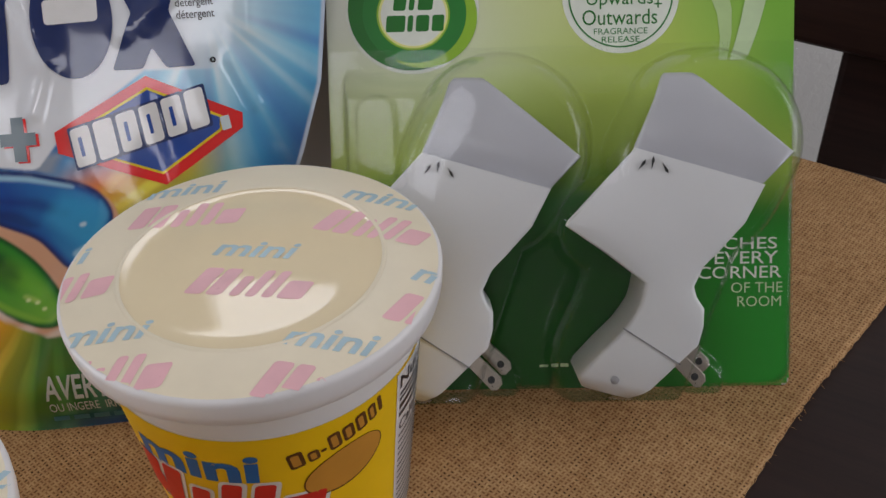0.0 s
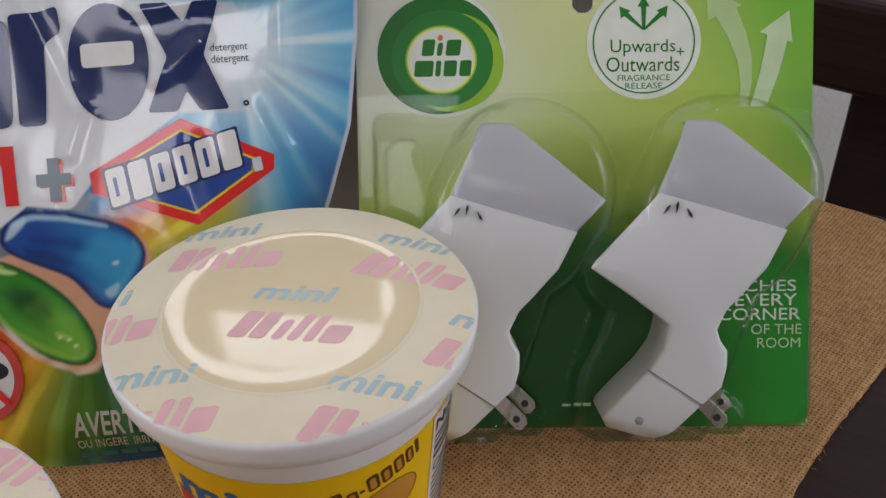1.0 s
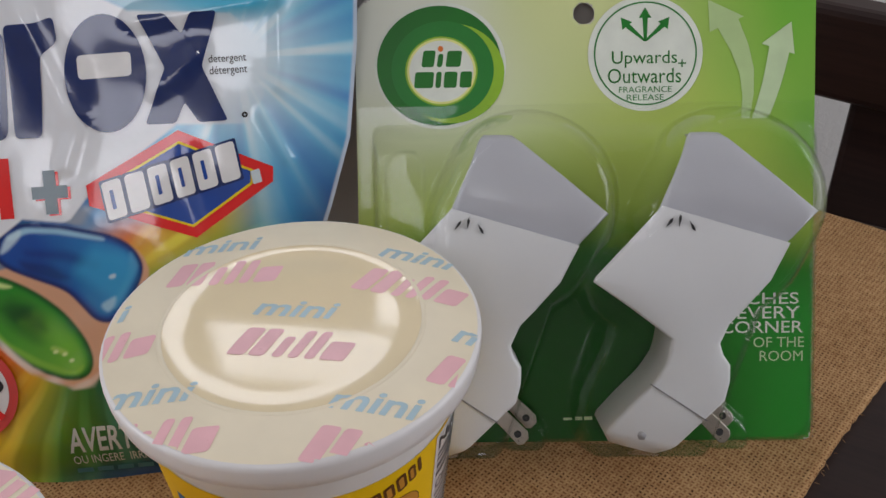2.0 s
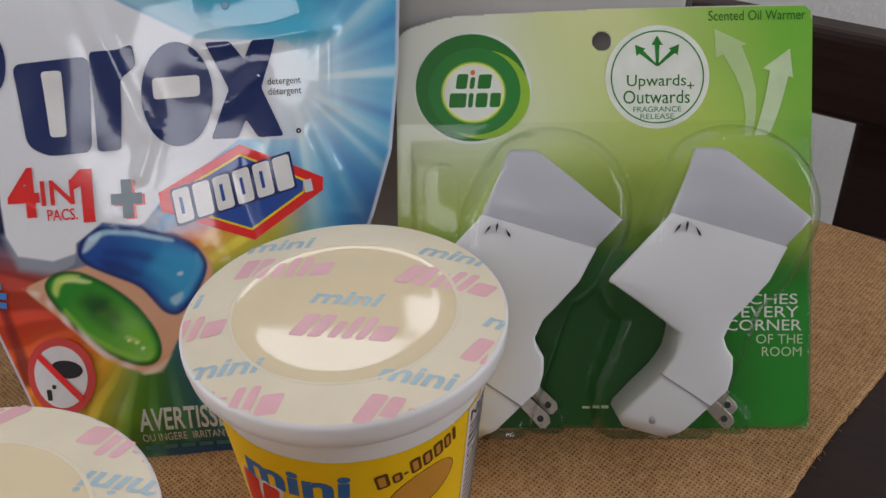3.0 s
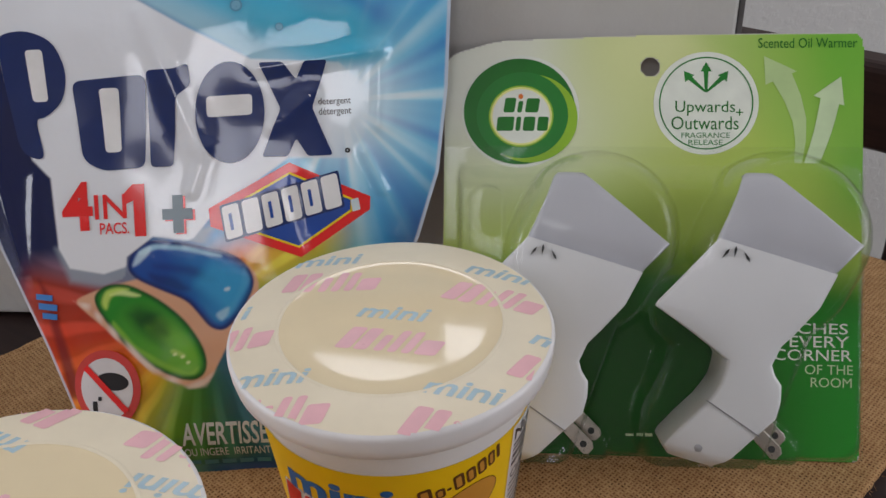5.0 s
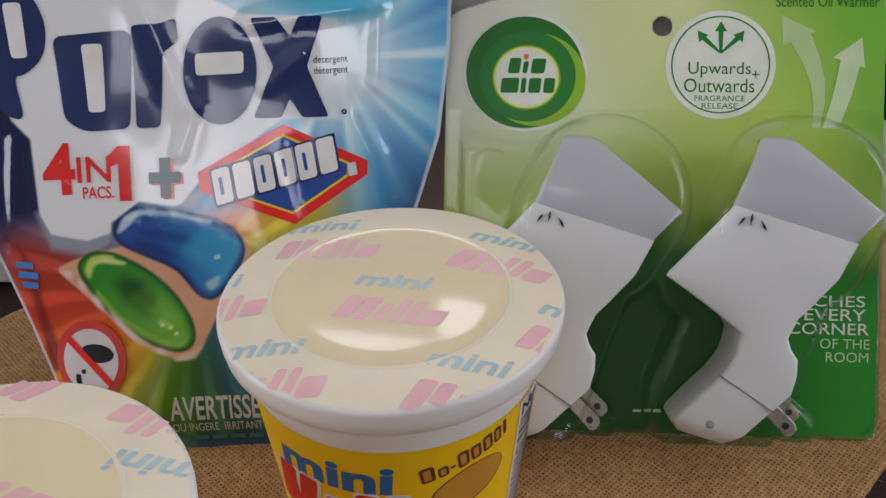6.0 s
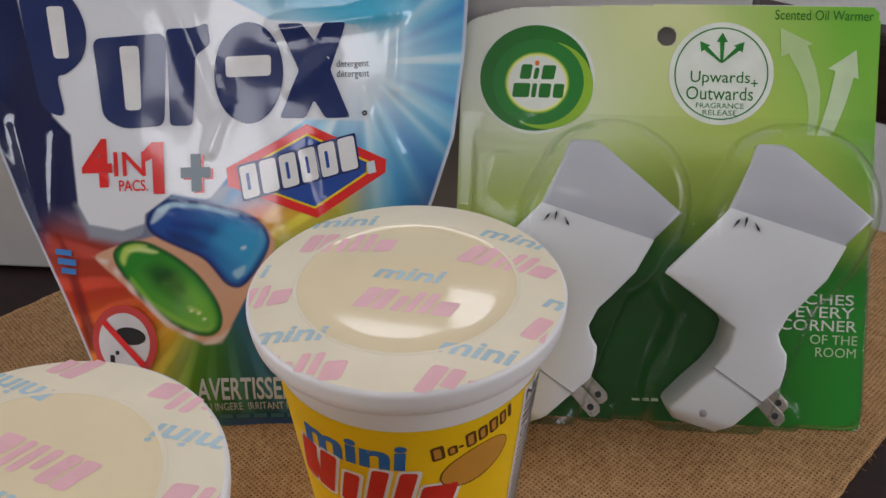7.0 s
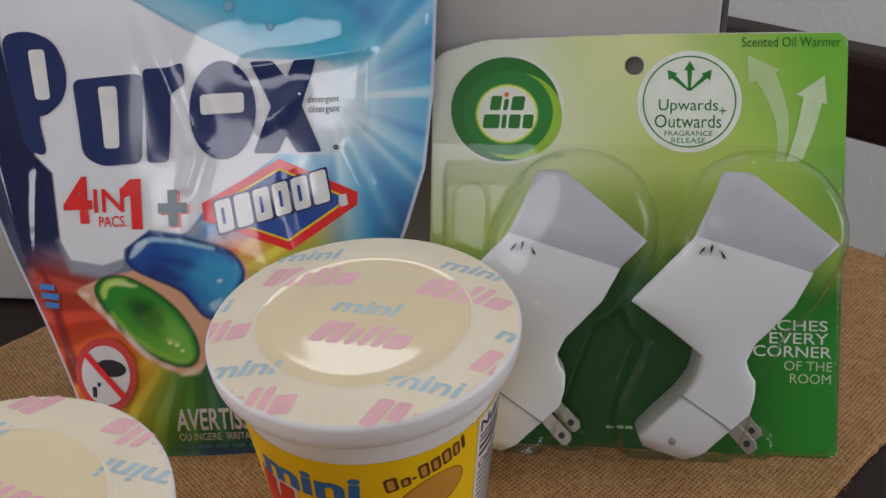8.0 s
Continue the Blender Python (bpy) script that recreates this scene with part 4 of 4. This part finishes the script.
    put("top_word_line", text_bm("Scented Oil Warmer", -36.8, 153.9, -1.0, 157.6), I_DGREEN, 0.15, "dark green printed word")
    # two large curved arrows rising from the right-hand warmer
    for tip, l, r, b0, b1, bend in (((-34.6, 150.9), (-34.0, 140.2), (-22.6, 145.2), (-20.4, 111), (-23.2, 111), 3.4), ((-6.6, 143.2), (-16.6, 136.0), (-5.4, 132.4), (-14.0, 111), (-19.6, 111), 0.6)):
        tip, l, r, b0, b1 = (Vector(p) for p in (tip, l, r, b0, b1))
        ml, mr = l.lerp(r, 0.24), l.lerp(r, 0.84)
        right_side = [(mr.lerp(b0, t) + Vector((bend * math.sin(math.pi * t), 0)))[:] for t in (0, 0.25, 0.5, 0.75, 1)]
        left_side = [(ml.lerp(b1, t) + Vector((bend * math.sin(math.pi * t), 0)))[:] for t in (1, 0.75, 0.5, 0.25, 0)]
        put("rising_arrow", join_bm(poly_bm([tip[:], l[:], r[:]]), poly_bm(right_side + left_side)), I_FAINT if tip.x < -20 else I_ARROW, 0.12 if tip.x < -20 else 0.2, "pale printed arrow")
    for word in (text_bm("REACHES", -35.0, 47.4, -3.0, 51.4, 0.004), text_bm("EVERY", -24.0, 42.4, -2.6, 46.6, 0.004), text_bm("CORNER", -29.8, 37.4, -1.4, 41.6, 0.004)):
        put("claim_word", word, I_CWHITE, 0.15, "white printed word")
    for word in (text_bm("OF THE", -18.4, 32.4, -1.0, 36.0), text_bm("ROOM", -16.2, 27.6, -1.4, 31.2)):
        put("claim_word", word, I_ARROW, 0.15)
    for bar in bars_each([(-84, 7.6, -81, 8.5), (-80, 7.6, -77.5, 8.8), (-76.8, 7.6, -74, 8.8)]):
        put("small_print_bar", bar, I_ARROW, 0.15)
    # clear shell
    us, vs = np.linspace(-153, 1.2, 400), np.linspace(0.6, 116.5, 300)
    u, v = np.meshgrid(us, vs)
    shell = grid_mesh("blister", us, vs, np.stack([u, v, blister_height(u, v)], -1) / 1000, None, M_CLEAR, ob, None, "clear moulded plastic blister")
    shell.visible_shadow = False
    wall = shell.modifiers.new("thickness", "SOLIDIFY")
    wall.thickness, wall.offset = 0.0004, -1
    return ob


build_blister_pack()

# ---- plug-in warmers inside the blister ----


def loft(stations, seg=14, power=2.6):
    """A rounded body: stations of left point, right point (mm), back and front height (mm)."""
    bm = bmesh.new()
    rings = []
    for (lx, ly), (rx, ry), b, f in stations:
        ring = []
        for k in range(seg + 1):
            a = math.pi * k / seg
            c, s = -math.cos(a), max(math.sin(a), 0.0)
            w = math.copysign(abs(c) ** (2 / power), c) * 0.5 + 0.5
            z = b + (f - b) * s ** (2 / power)
            ring.append(bm.verts.new(((lx + (rx - lx) * w) / 1000, (ly + (ry - ly) * w) / 1000, z / 1000)))
        rings.append(ring)
    for p, q in zip(rings, rings[1:]):
        for k in range(seg):
            bm.faces.new((p[k], p[k + 1], q[k + 1], q[k]))
        bm.faces.new((p[seg], p[0], q[0], q[seg]))
    bm.faces.new(rings[0])
    bm.faces.new(rings[-1][::-1])
    bmesh.ops.recalc_face_normals(bm, faces=bm.faces[:])
    return bm


def moulded(stations, edge, draft):
    """A moulded shell with a nearly flat front and a narrow rounded edge, its upper half drawn in towards the back: stations as in loft()."""
    bm = bmesh.new()
    rings = []
    for (lx, ly), (rx, ry), b, f in stations:
        l, r = Vector((lx, ly, 0)), Vector((rx, ry, 0))
        d = (r - l).normalized()
        e = min(edge, (r - l).length * 0.3)
        back = draft if ly > 44 else 0.4
        half = [(back, b), (back * 0.4, b + (f - b) * 0.6), (0.0, f - e), (0.10 * e, f - 0.55 * e), (0.35 * e, f - 0.2 * e), (e, f - 0.03 * e)]
        ring = [l + d * w + Vector((0, 0, z)) for w, z in half]
        ring += [l.lerp(r, k) + Vector((0, 0, f + 0.35 * math.sin(math.pi * k))) for k in (0.3, 0.5, 0.7)]
        ring += [r - d * w + Vector((0, 0, z)) for w, z in reversed(half)]
        rings.append([bm.verts.new(p / 1000) for p in ring])
    n = len(rings[0])
    for p, q in zip(rings, rings[1:]):
        for k in range(n):
            bm.faces.new((p[k], p[(k + 1) % n], q[(k + 1) % n], q[k]))
    bm.faces.new(rings[0])
    bm.faces.new(rings[-1][::-1])
    bmesh.ops.recalc_face_normals(bm, faces=bm.faces[:])
    return bm


def prism(pts, z0, z1, bevel=0.4):
    bm = poly_bm([(x / 1000, y / 1000) for x, y in pts])
    for v in bm.verts:
        v.co.z = z0 / 1000
    ext = bmesh.ops.extrude_face_region(bm, geom=bm.faces[:])
    for e in ext["geom"]:
        if isinstance(e, bmesh.types.BMVert):
            e.co.z = z1 / 1000
    bmesh.ops.recalc_face_normals(bm, faces=bm.faces[:])
    if bevel:
        bmesh.ops.bevel(bm, geom=bm.edges[:], offset=bevel / 1000, segments=2, affect="EDGES", profile=0.5)
    return bm


def build_warmer():
    ob = thing("plug_in_warmer", CARD_M, "white plug-in oil warmer with grey cap in clear blister", "air freshener", "warmers in the blister pack")
    part("cap", moulded([((-45.5, 105.6), (-36.2, 105.4), 7, 21), ((-47, 103.8), (-33.5, 103.2), 5, 23.5), ((-49.0, 98), (-20.5, 92.4), 3, 25), ((-52, 91), (-6, 80), 2.5, 26), ((-55.6, 83), (-14.6, 71.4), 2.5, 26.5), ((-56.4, 80), (-17.4, 68), 3, 24)], 2.2, 8.0), M_GREY, ob, "smoky grey cap", True, 42)
    shell = part("body", moulded([((-54.4, 82.0), (-17.4, 70.8), 2.6, 27.2), ((-55.8, 82.4), (-15.8, 70.2), 1.6, 28.6), ((-66.5, 71.2), (-21.9, 58.6), 1.5, 29), ((-76.8, 60.4), (-28.6, 51.4), 1.5, 29.2), ((-77.6, 58.8), (-29.8, 50.0), 1.6, 29.2), ((-65.2, 49.9), (-34.6, 45.2), 1.8, 29.0), ((-53.0, 40.4), (-37.6, 38.8), 2.2, 28.8), ((-53.8, 36.2), (-36.6, 35.2), 2.2, 28.8), ((-55, 32.4), (-34.4, 31.8), 2.4, 29), ((-57.4, 28.8), (-34.6, 26.4), 2.4, 29.2), ((-60.2, 25.2), (-36.2, 20.4), 2.4, 29.2), ((-67.0, 18.6), (-43.4, 13.6), 2.4, 29.2), ((-73.2, 12.0), (-51.0, 6.2), 2.6, 28.8), ((-74.0, 10.2), (-53.0, 4.8), 3, 28.2), ((-72.4, 6.8), (-57.0, 2.6), 5, 25)], 1.5, 8.0), M_WHITE, ob, "flared white moulded body", True, 42)
    part("seam", prism([(-59.8, 26.0), (-59.5, 26.3), (-42.0, 14.6), (-42.3, 14.3)], 28.2, 29.72, 0), M_SEAM, shell)
    # the dimple's shade is in its grey colour, the shape is hardly raised
    part("dimple", loft([((-65.0, 11.4), (-60.2, 11.0), 27.0, 29.3), ((-65.4, 10.0), (-59.6, 9.8), 27, 29.6), ((-64.6, 8.6), (-60.4, 8.4), 27, 29.2)], 10, 2), M_SHADE, shell, "small moulded dimple", True)
    for x, y, a in ((-54.0, 77.2, 52), (-50.8, 77.8, 80), (-46.8, 76.0, -62)):
        c, s = math.cos(radians(a)), math.sin(radians(a))
        pts = [(x + c * p - s * q, y + s * p + c * q) for p, q in ((-1.9, -0.05), (0.7, -0.5), (1.9, 0.0), (0.7, 0.4))]
        part("vent_slot", prism(pts, 24, 29.42, 0), M_SLOT, shell)
    for z, dx, dy in ((17.5, 0, 0), (9.0, 3.4, 3.2)):
        blade = [(-44.8 + dx, 15.0 + dy), (-41.6 + dx, 18.2 + dy), (-31.8 + dx, 8.6 + dy), (-31.6 + dx, 6.4 + dy), (-33.4 + dx, 4.4 + dy), (-35.2 + dx, 4.4 + dy)]
        b = part("blade", prism(blade, z, z + 1.5, 0.2), M_METAL, ob, "flat metal plug blade")
        part("blade_hole", prism(ellipse_pts(-35.2 + dx, 8.0 + dy, 1.25, 1.25, 0, 14), z + 1.2, z + 1.62, 0), M_SLOT, b)
    return ob


warmer = build_warmer()
copy_thing(warmer, CARD_M @ Matrix.Translation((-0.066, 0, 0)))

# ---- biscuit cups ----
CUP_TOP = 92.0


def spin(profile, seg=72):
    """A turned body from (radius, height) pairs in millimetres."""
    bm = bmesh.new()
    rings = []
    for r, z in profile:
        if r < 1e-6:
            rings.append([bm.verts.new((0, 0, z / 1000))])
        else:
            rings.append([bm.verts.new((r / 1000 * math.cos(2 * math.pi * i / seg), r / 1000 * math.sin(2 * math.pi * i / seg), z / 1000)) for i in range(seg)])
    for p, q in zip(rings, rings[1:]):
        for i in range(seg):
            j = (i + 1) % seg
            if len(p) == 1:
                bm.faces.new((p[0], q[i], q[j]))
            elif len(q) == 1:
                bm.faces.new((p[i], p[j], q[0]))
            else:
                bm.faces.new((p[i], p[j], q[j], q[i]))
    bmesh.ops.recalc_face_normals(bm, faces=bm.faces[:])
    return bm


WALL = ((42.6, 84.0), (34.0, 0.0))


def wall_r(z):
    return WALL[1][0] + (WALL[0][0] - WALL[1][0]) * z / 84.0


def dish_z(r):
    """Height of the lid's upper face at a radius."""
    if r >= 33.6:
        return CUP_TOP + 1.4 - 1.4 * ((r - 33.6) / 13.4) ** 1.5
    if r >= 31.2:
        return CUP_TOP + 1.4 - 0.25 * (33.6 - r) / 2.4
    if r >= 27.0:
        return CUP_TOP + 1.0 + 0.15 * ((r - 27.0) / 4.2) ** 1.4
    return CUP_TOP + 1.0 + 0.3 * (1 - (r / 27.0) ** 2)


def lid_place(u, v, lift):
    return (u / 1000, v / 1000, (dish_z(math.hypot(u, v)) + lift) / 1000)


def build_cup():
    ob = thing("biscuit_cup", pose(-0.0025, -0.0028, 0.0), "yellow and white snack cup with printed lid, on burlap", "snack cup", "snack cups on the runner")
    part("cup_wall", spin([(0, 1.0), (32, 1.0), (33.2, 0), (34, 0.4), (wall_r(40), 40), (42.2, 80), (42.6, 83), (44.2, 84.2), (45.2, 85.6), (44.5, 87), (42, 87)]), M_CUP, ob, "white card cup", True)
    lid = part("lid_rim", spin([(44.6, 83.6), (46.5, 83.4), (47.2, 84.3), (47.7, 87), (47.95, 90.0), (47.9, 90.9), (47.6, 91.5), (47.1, 91.9), (46.6, 92.04)]), M_RIM, ob, "white rolled lid rim", True)
    part("lid_sheet", spin([(46.9, 92.0), (45.6, dish_z(45.6)), (43, dish_z(43)), (40, dish_z(40)), (37, dish_z(37)), (34.4, dish_z(34.4)), (33.6, dish_z(33.6)), (32.9, dish_z(33.0))]), M_LID, ob, "cream printed paper lid", True)
    part("lid_dish", spin([(33.0, dish_z(33.0) + 0.02), (32.2, dish_z(32.2)), (31.2, dish_z(31.2))] + [(r, dish_z(r)) for r in (30, 28.6, 27, 25, 22, 18, 14, 10, 5)] + [(0, dish_z(0))]), M_LID_DISH, ob, "glossy cream dished middle of the lid", True)

    def put_lid(name, bm, mat, lift, label=""):
        bmesh.ops.triangulate(bm, faces=bm.faces[:])
        bm = wrapped(bm, lambda u, v, l: (u, v, l), 2.5, 0)
        bmesh.ops.delete(bm, geom=[f for f in bm.faces if f.calc_center_median().xy.length > 46.9], context="FACES")
        for v in bm.verts:
            v.co = lid_place(v.co.x, v.co.y, lift)
        return part(name, bm, mat, lid, label, True)

    def emblem(x, y, rot, small=True, bars=True):
        """The printed repeat: a small blue word over plain slanted pink bars."""
        c, s = math.cos(radians(rot)), math.sin(radians(rot))
        if small:
            tx, ty = x - c * 1.6 - s * 13.2, y - s * 1.6 + c * 13.2
            put_lid("lid_word", text_bm("mini", tx - 11, ty - 3.2, tx + 11, ty + 3.2, 0.02, 0.25, rot), I_LMINI, 0.09, "pale blue printed word")
        if bars:
            for bar in bars_each([(-15, -5.2, -10.4, 5.0), (-9.6, -5.2, -5.6, 5.0), (-3.8, -5.2, -1.2, 2.4), (0.2, -5.2, 2.8, 5.0), (4.2, -5.2, 6.8, 5.0), (8.0, -5.2, 14.2, 1.6)], 0.32, rot, (x, y), 1.2):
                put_lid("lid_bar", bar, I_LPINK, 0.09, "pale pink printed bar")

    for x, y, rot in ((2.5, -8.8, 6), (25.5, 19.6, -4), (53, -10.5, -3), (31, -37.6, 3), (-18.4, -44.2, 17), (-25.5, 15.4, 17), (-45.5, -20.6, 25)):
        emblem(x, y, rot)
    ring = spin([(33.9, dish_z(33.9) + 0.05), (33.3, dish_z(33.3) + 0.32), (32.7, dish_z(32.7) + 0.08)])
    part("lid_bead", ring, M_LID, lid, "", True)
    # yellow label round the wall
    label = part("label", spin([(wall_r(72.5) + 0.15, 72.5), (wall_r(60) + 0.16, 60), (wall_r(40) + 0.16, 40), (wall_r(4) + 0.15, 4)], 96), M_YELLOW, ob, "bright yellow printed label", True)

    def put_cup(name, bm, mat, lift, label_text=""):
        def place(a, z, l):
            r = (wall_r(z) + 0.16 + l) / 1000
            t = a / 38.0
            return (r * math.cos(t), r * math.sin(t), z / 1000)
        return part(name, wrapped(bm, place, 2.5, lift), mat, label, label_text, True)

    def arc(deg):
        return radians(deg) * 38.0

    a = arc(-101)
    put_cup("label_word", text_bm("mini", a - 14.0, 55.6, a + 19.0, 66.4, 0.035, 0.06), I_CBLUE, 0.12, "blue printed word")
    big = [(-24, 36, -17, 55), (-15.5, 36, -9.5, 55), (-6.5, 36, -1.5, 50.5), (1.5, 36, 6.5, 55), (9.5, 36, 14.5, 55), (17.0, 36, 27.5, 48.6)]
    for bar in bars_each([(x0 - 1, y0 - 1, x1 + 1, y1 + 1) for x0, y0, x1, y1 in big], 0.18, -2, (a + 2, 0), 1.8):
        put_cup("label_bar", bar, I_WHITE, 0.12, "white outline of a plain bar")
    for bar in bars_each(big, 0.18, -2, (a + 2, 0), 1.4):
        put_cup("label_bar", bar, I_CRED, 0.22, "plain red bar")
    for bar in bars_each([(-17.2, 36, -14.6, 55)], -0.12, -2, (a + 3.4, 0), 0.6):
        put_cup("label_bar", bar, I_CRED, 0.24)
    b = arc(-46)
    for bar in bars_each([(-12, -3.0, -8.2, 3.0), (-7.4, -3.0, -4.6, 0.9), (-4.0, -1.4, -2.6, -0.4), (-2.0, -3.0, 1.2, 3.0), (1.8, -3.0, 4.8, 2.6), (5.4, -3.0, 8.4, 3.0), (9.0, -3.0, 11.4, 2.8), (12.2, -2.6, 13.4, 3.2)], 0.12, 15, (b, 64.6), 1.0):
        put_cup("tag_bar", bar, I_BROWN, 0.12, "plain brown bar")
    for bar in bars_each([(-11.1, -2.1, -9.1, 2.1), (-6.7, -2.2, -5.3, 0.2), (-1.2, -2.1, 0.4, 2.1), (2.6, -2.1, 4.0, 1.7), (6.2, -2.1, 7.6, 2.1), (9.7, -2.1, 10.7, 1.9)], 0.12, 15, (b, 64.6), 0.5):
        put_cup("tag_bar", bar, I_BISCUIT, 0.2)
    put_cup("biscuit_print", poly_bm(ellipse_pts(b + 2.2, 52.8, 11.4, 7.4, 22)), I_BROWN, 0.12, "printed round biscuit")
    put_cup("biscuit_print", poly_bm(ellipse_pts(b + 2.2, 53.1, 11.0, 7.0, 22)), I_BISCUIT, 0.20)
    n0 = arc(-17)
    for bar in bars_each([(n0, 6, n0 + 30, 71.6)]):
        put_cup("facts_panel", bar, I_WHITE, 0.12, "white printed facts panel")
    for word in (text_bm("Nutrition", n0 + 1.4, 65.2, n0 + 27, 69.8, 0.02), text_bm("Calories", n0 + 1.4, 48.6, n0 + 20, 52.4, 0.02)):
        put_cup("facts_word", word, I_BLACK, 0.20, "black printed word")
    for bar in bars_each([(n0 + 1.4, 62.6, n0 + 20, 63.6), (n0 + 1.4, 60.6, n0 + 24, 61.6), (n0 + 1.4, 57.4, n0 + 22, 59.2), (n0 + 1.2, 54.4, n0 + 28, 56.0)] + [(n0 + 1.4, 46.0 - 2.6 * k, n0 + 14 + (k * 5) % 9, 47.0 - 2.6 * k) for k in range(15)]):
        put_cup("facts_line", bar, I_BLACK, 0.20)
    return ob


cup = build_cup()
copy_thing(cup, pose(-0.0618, -0.1048, 0.0, 0, 0, 168))
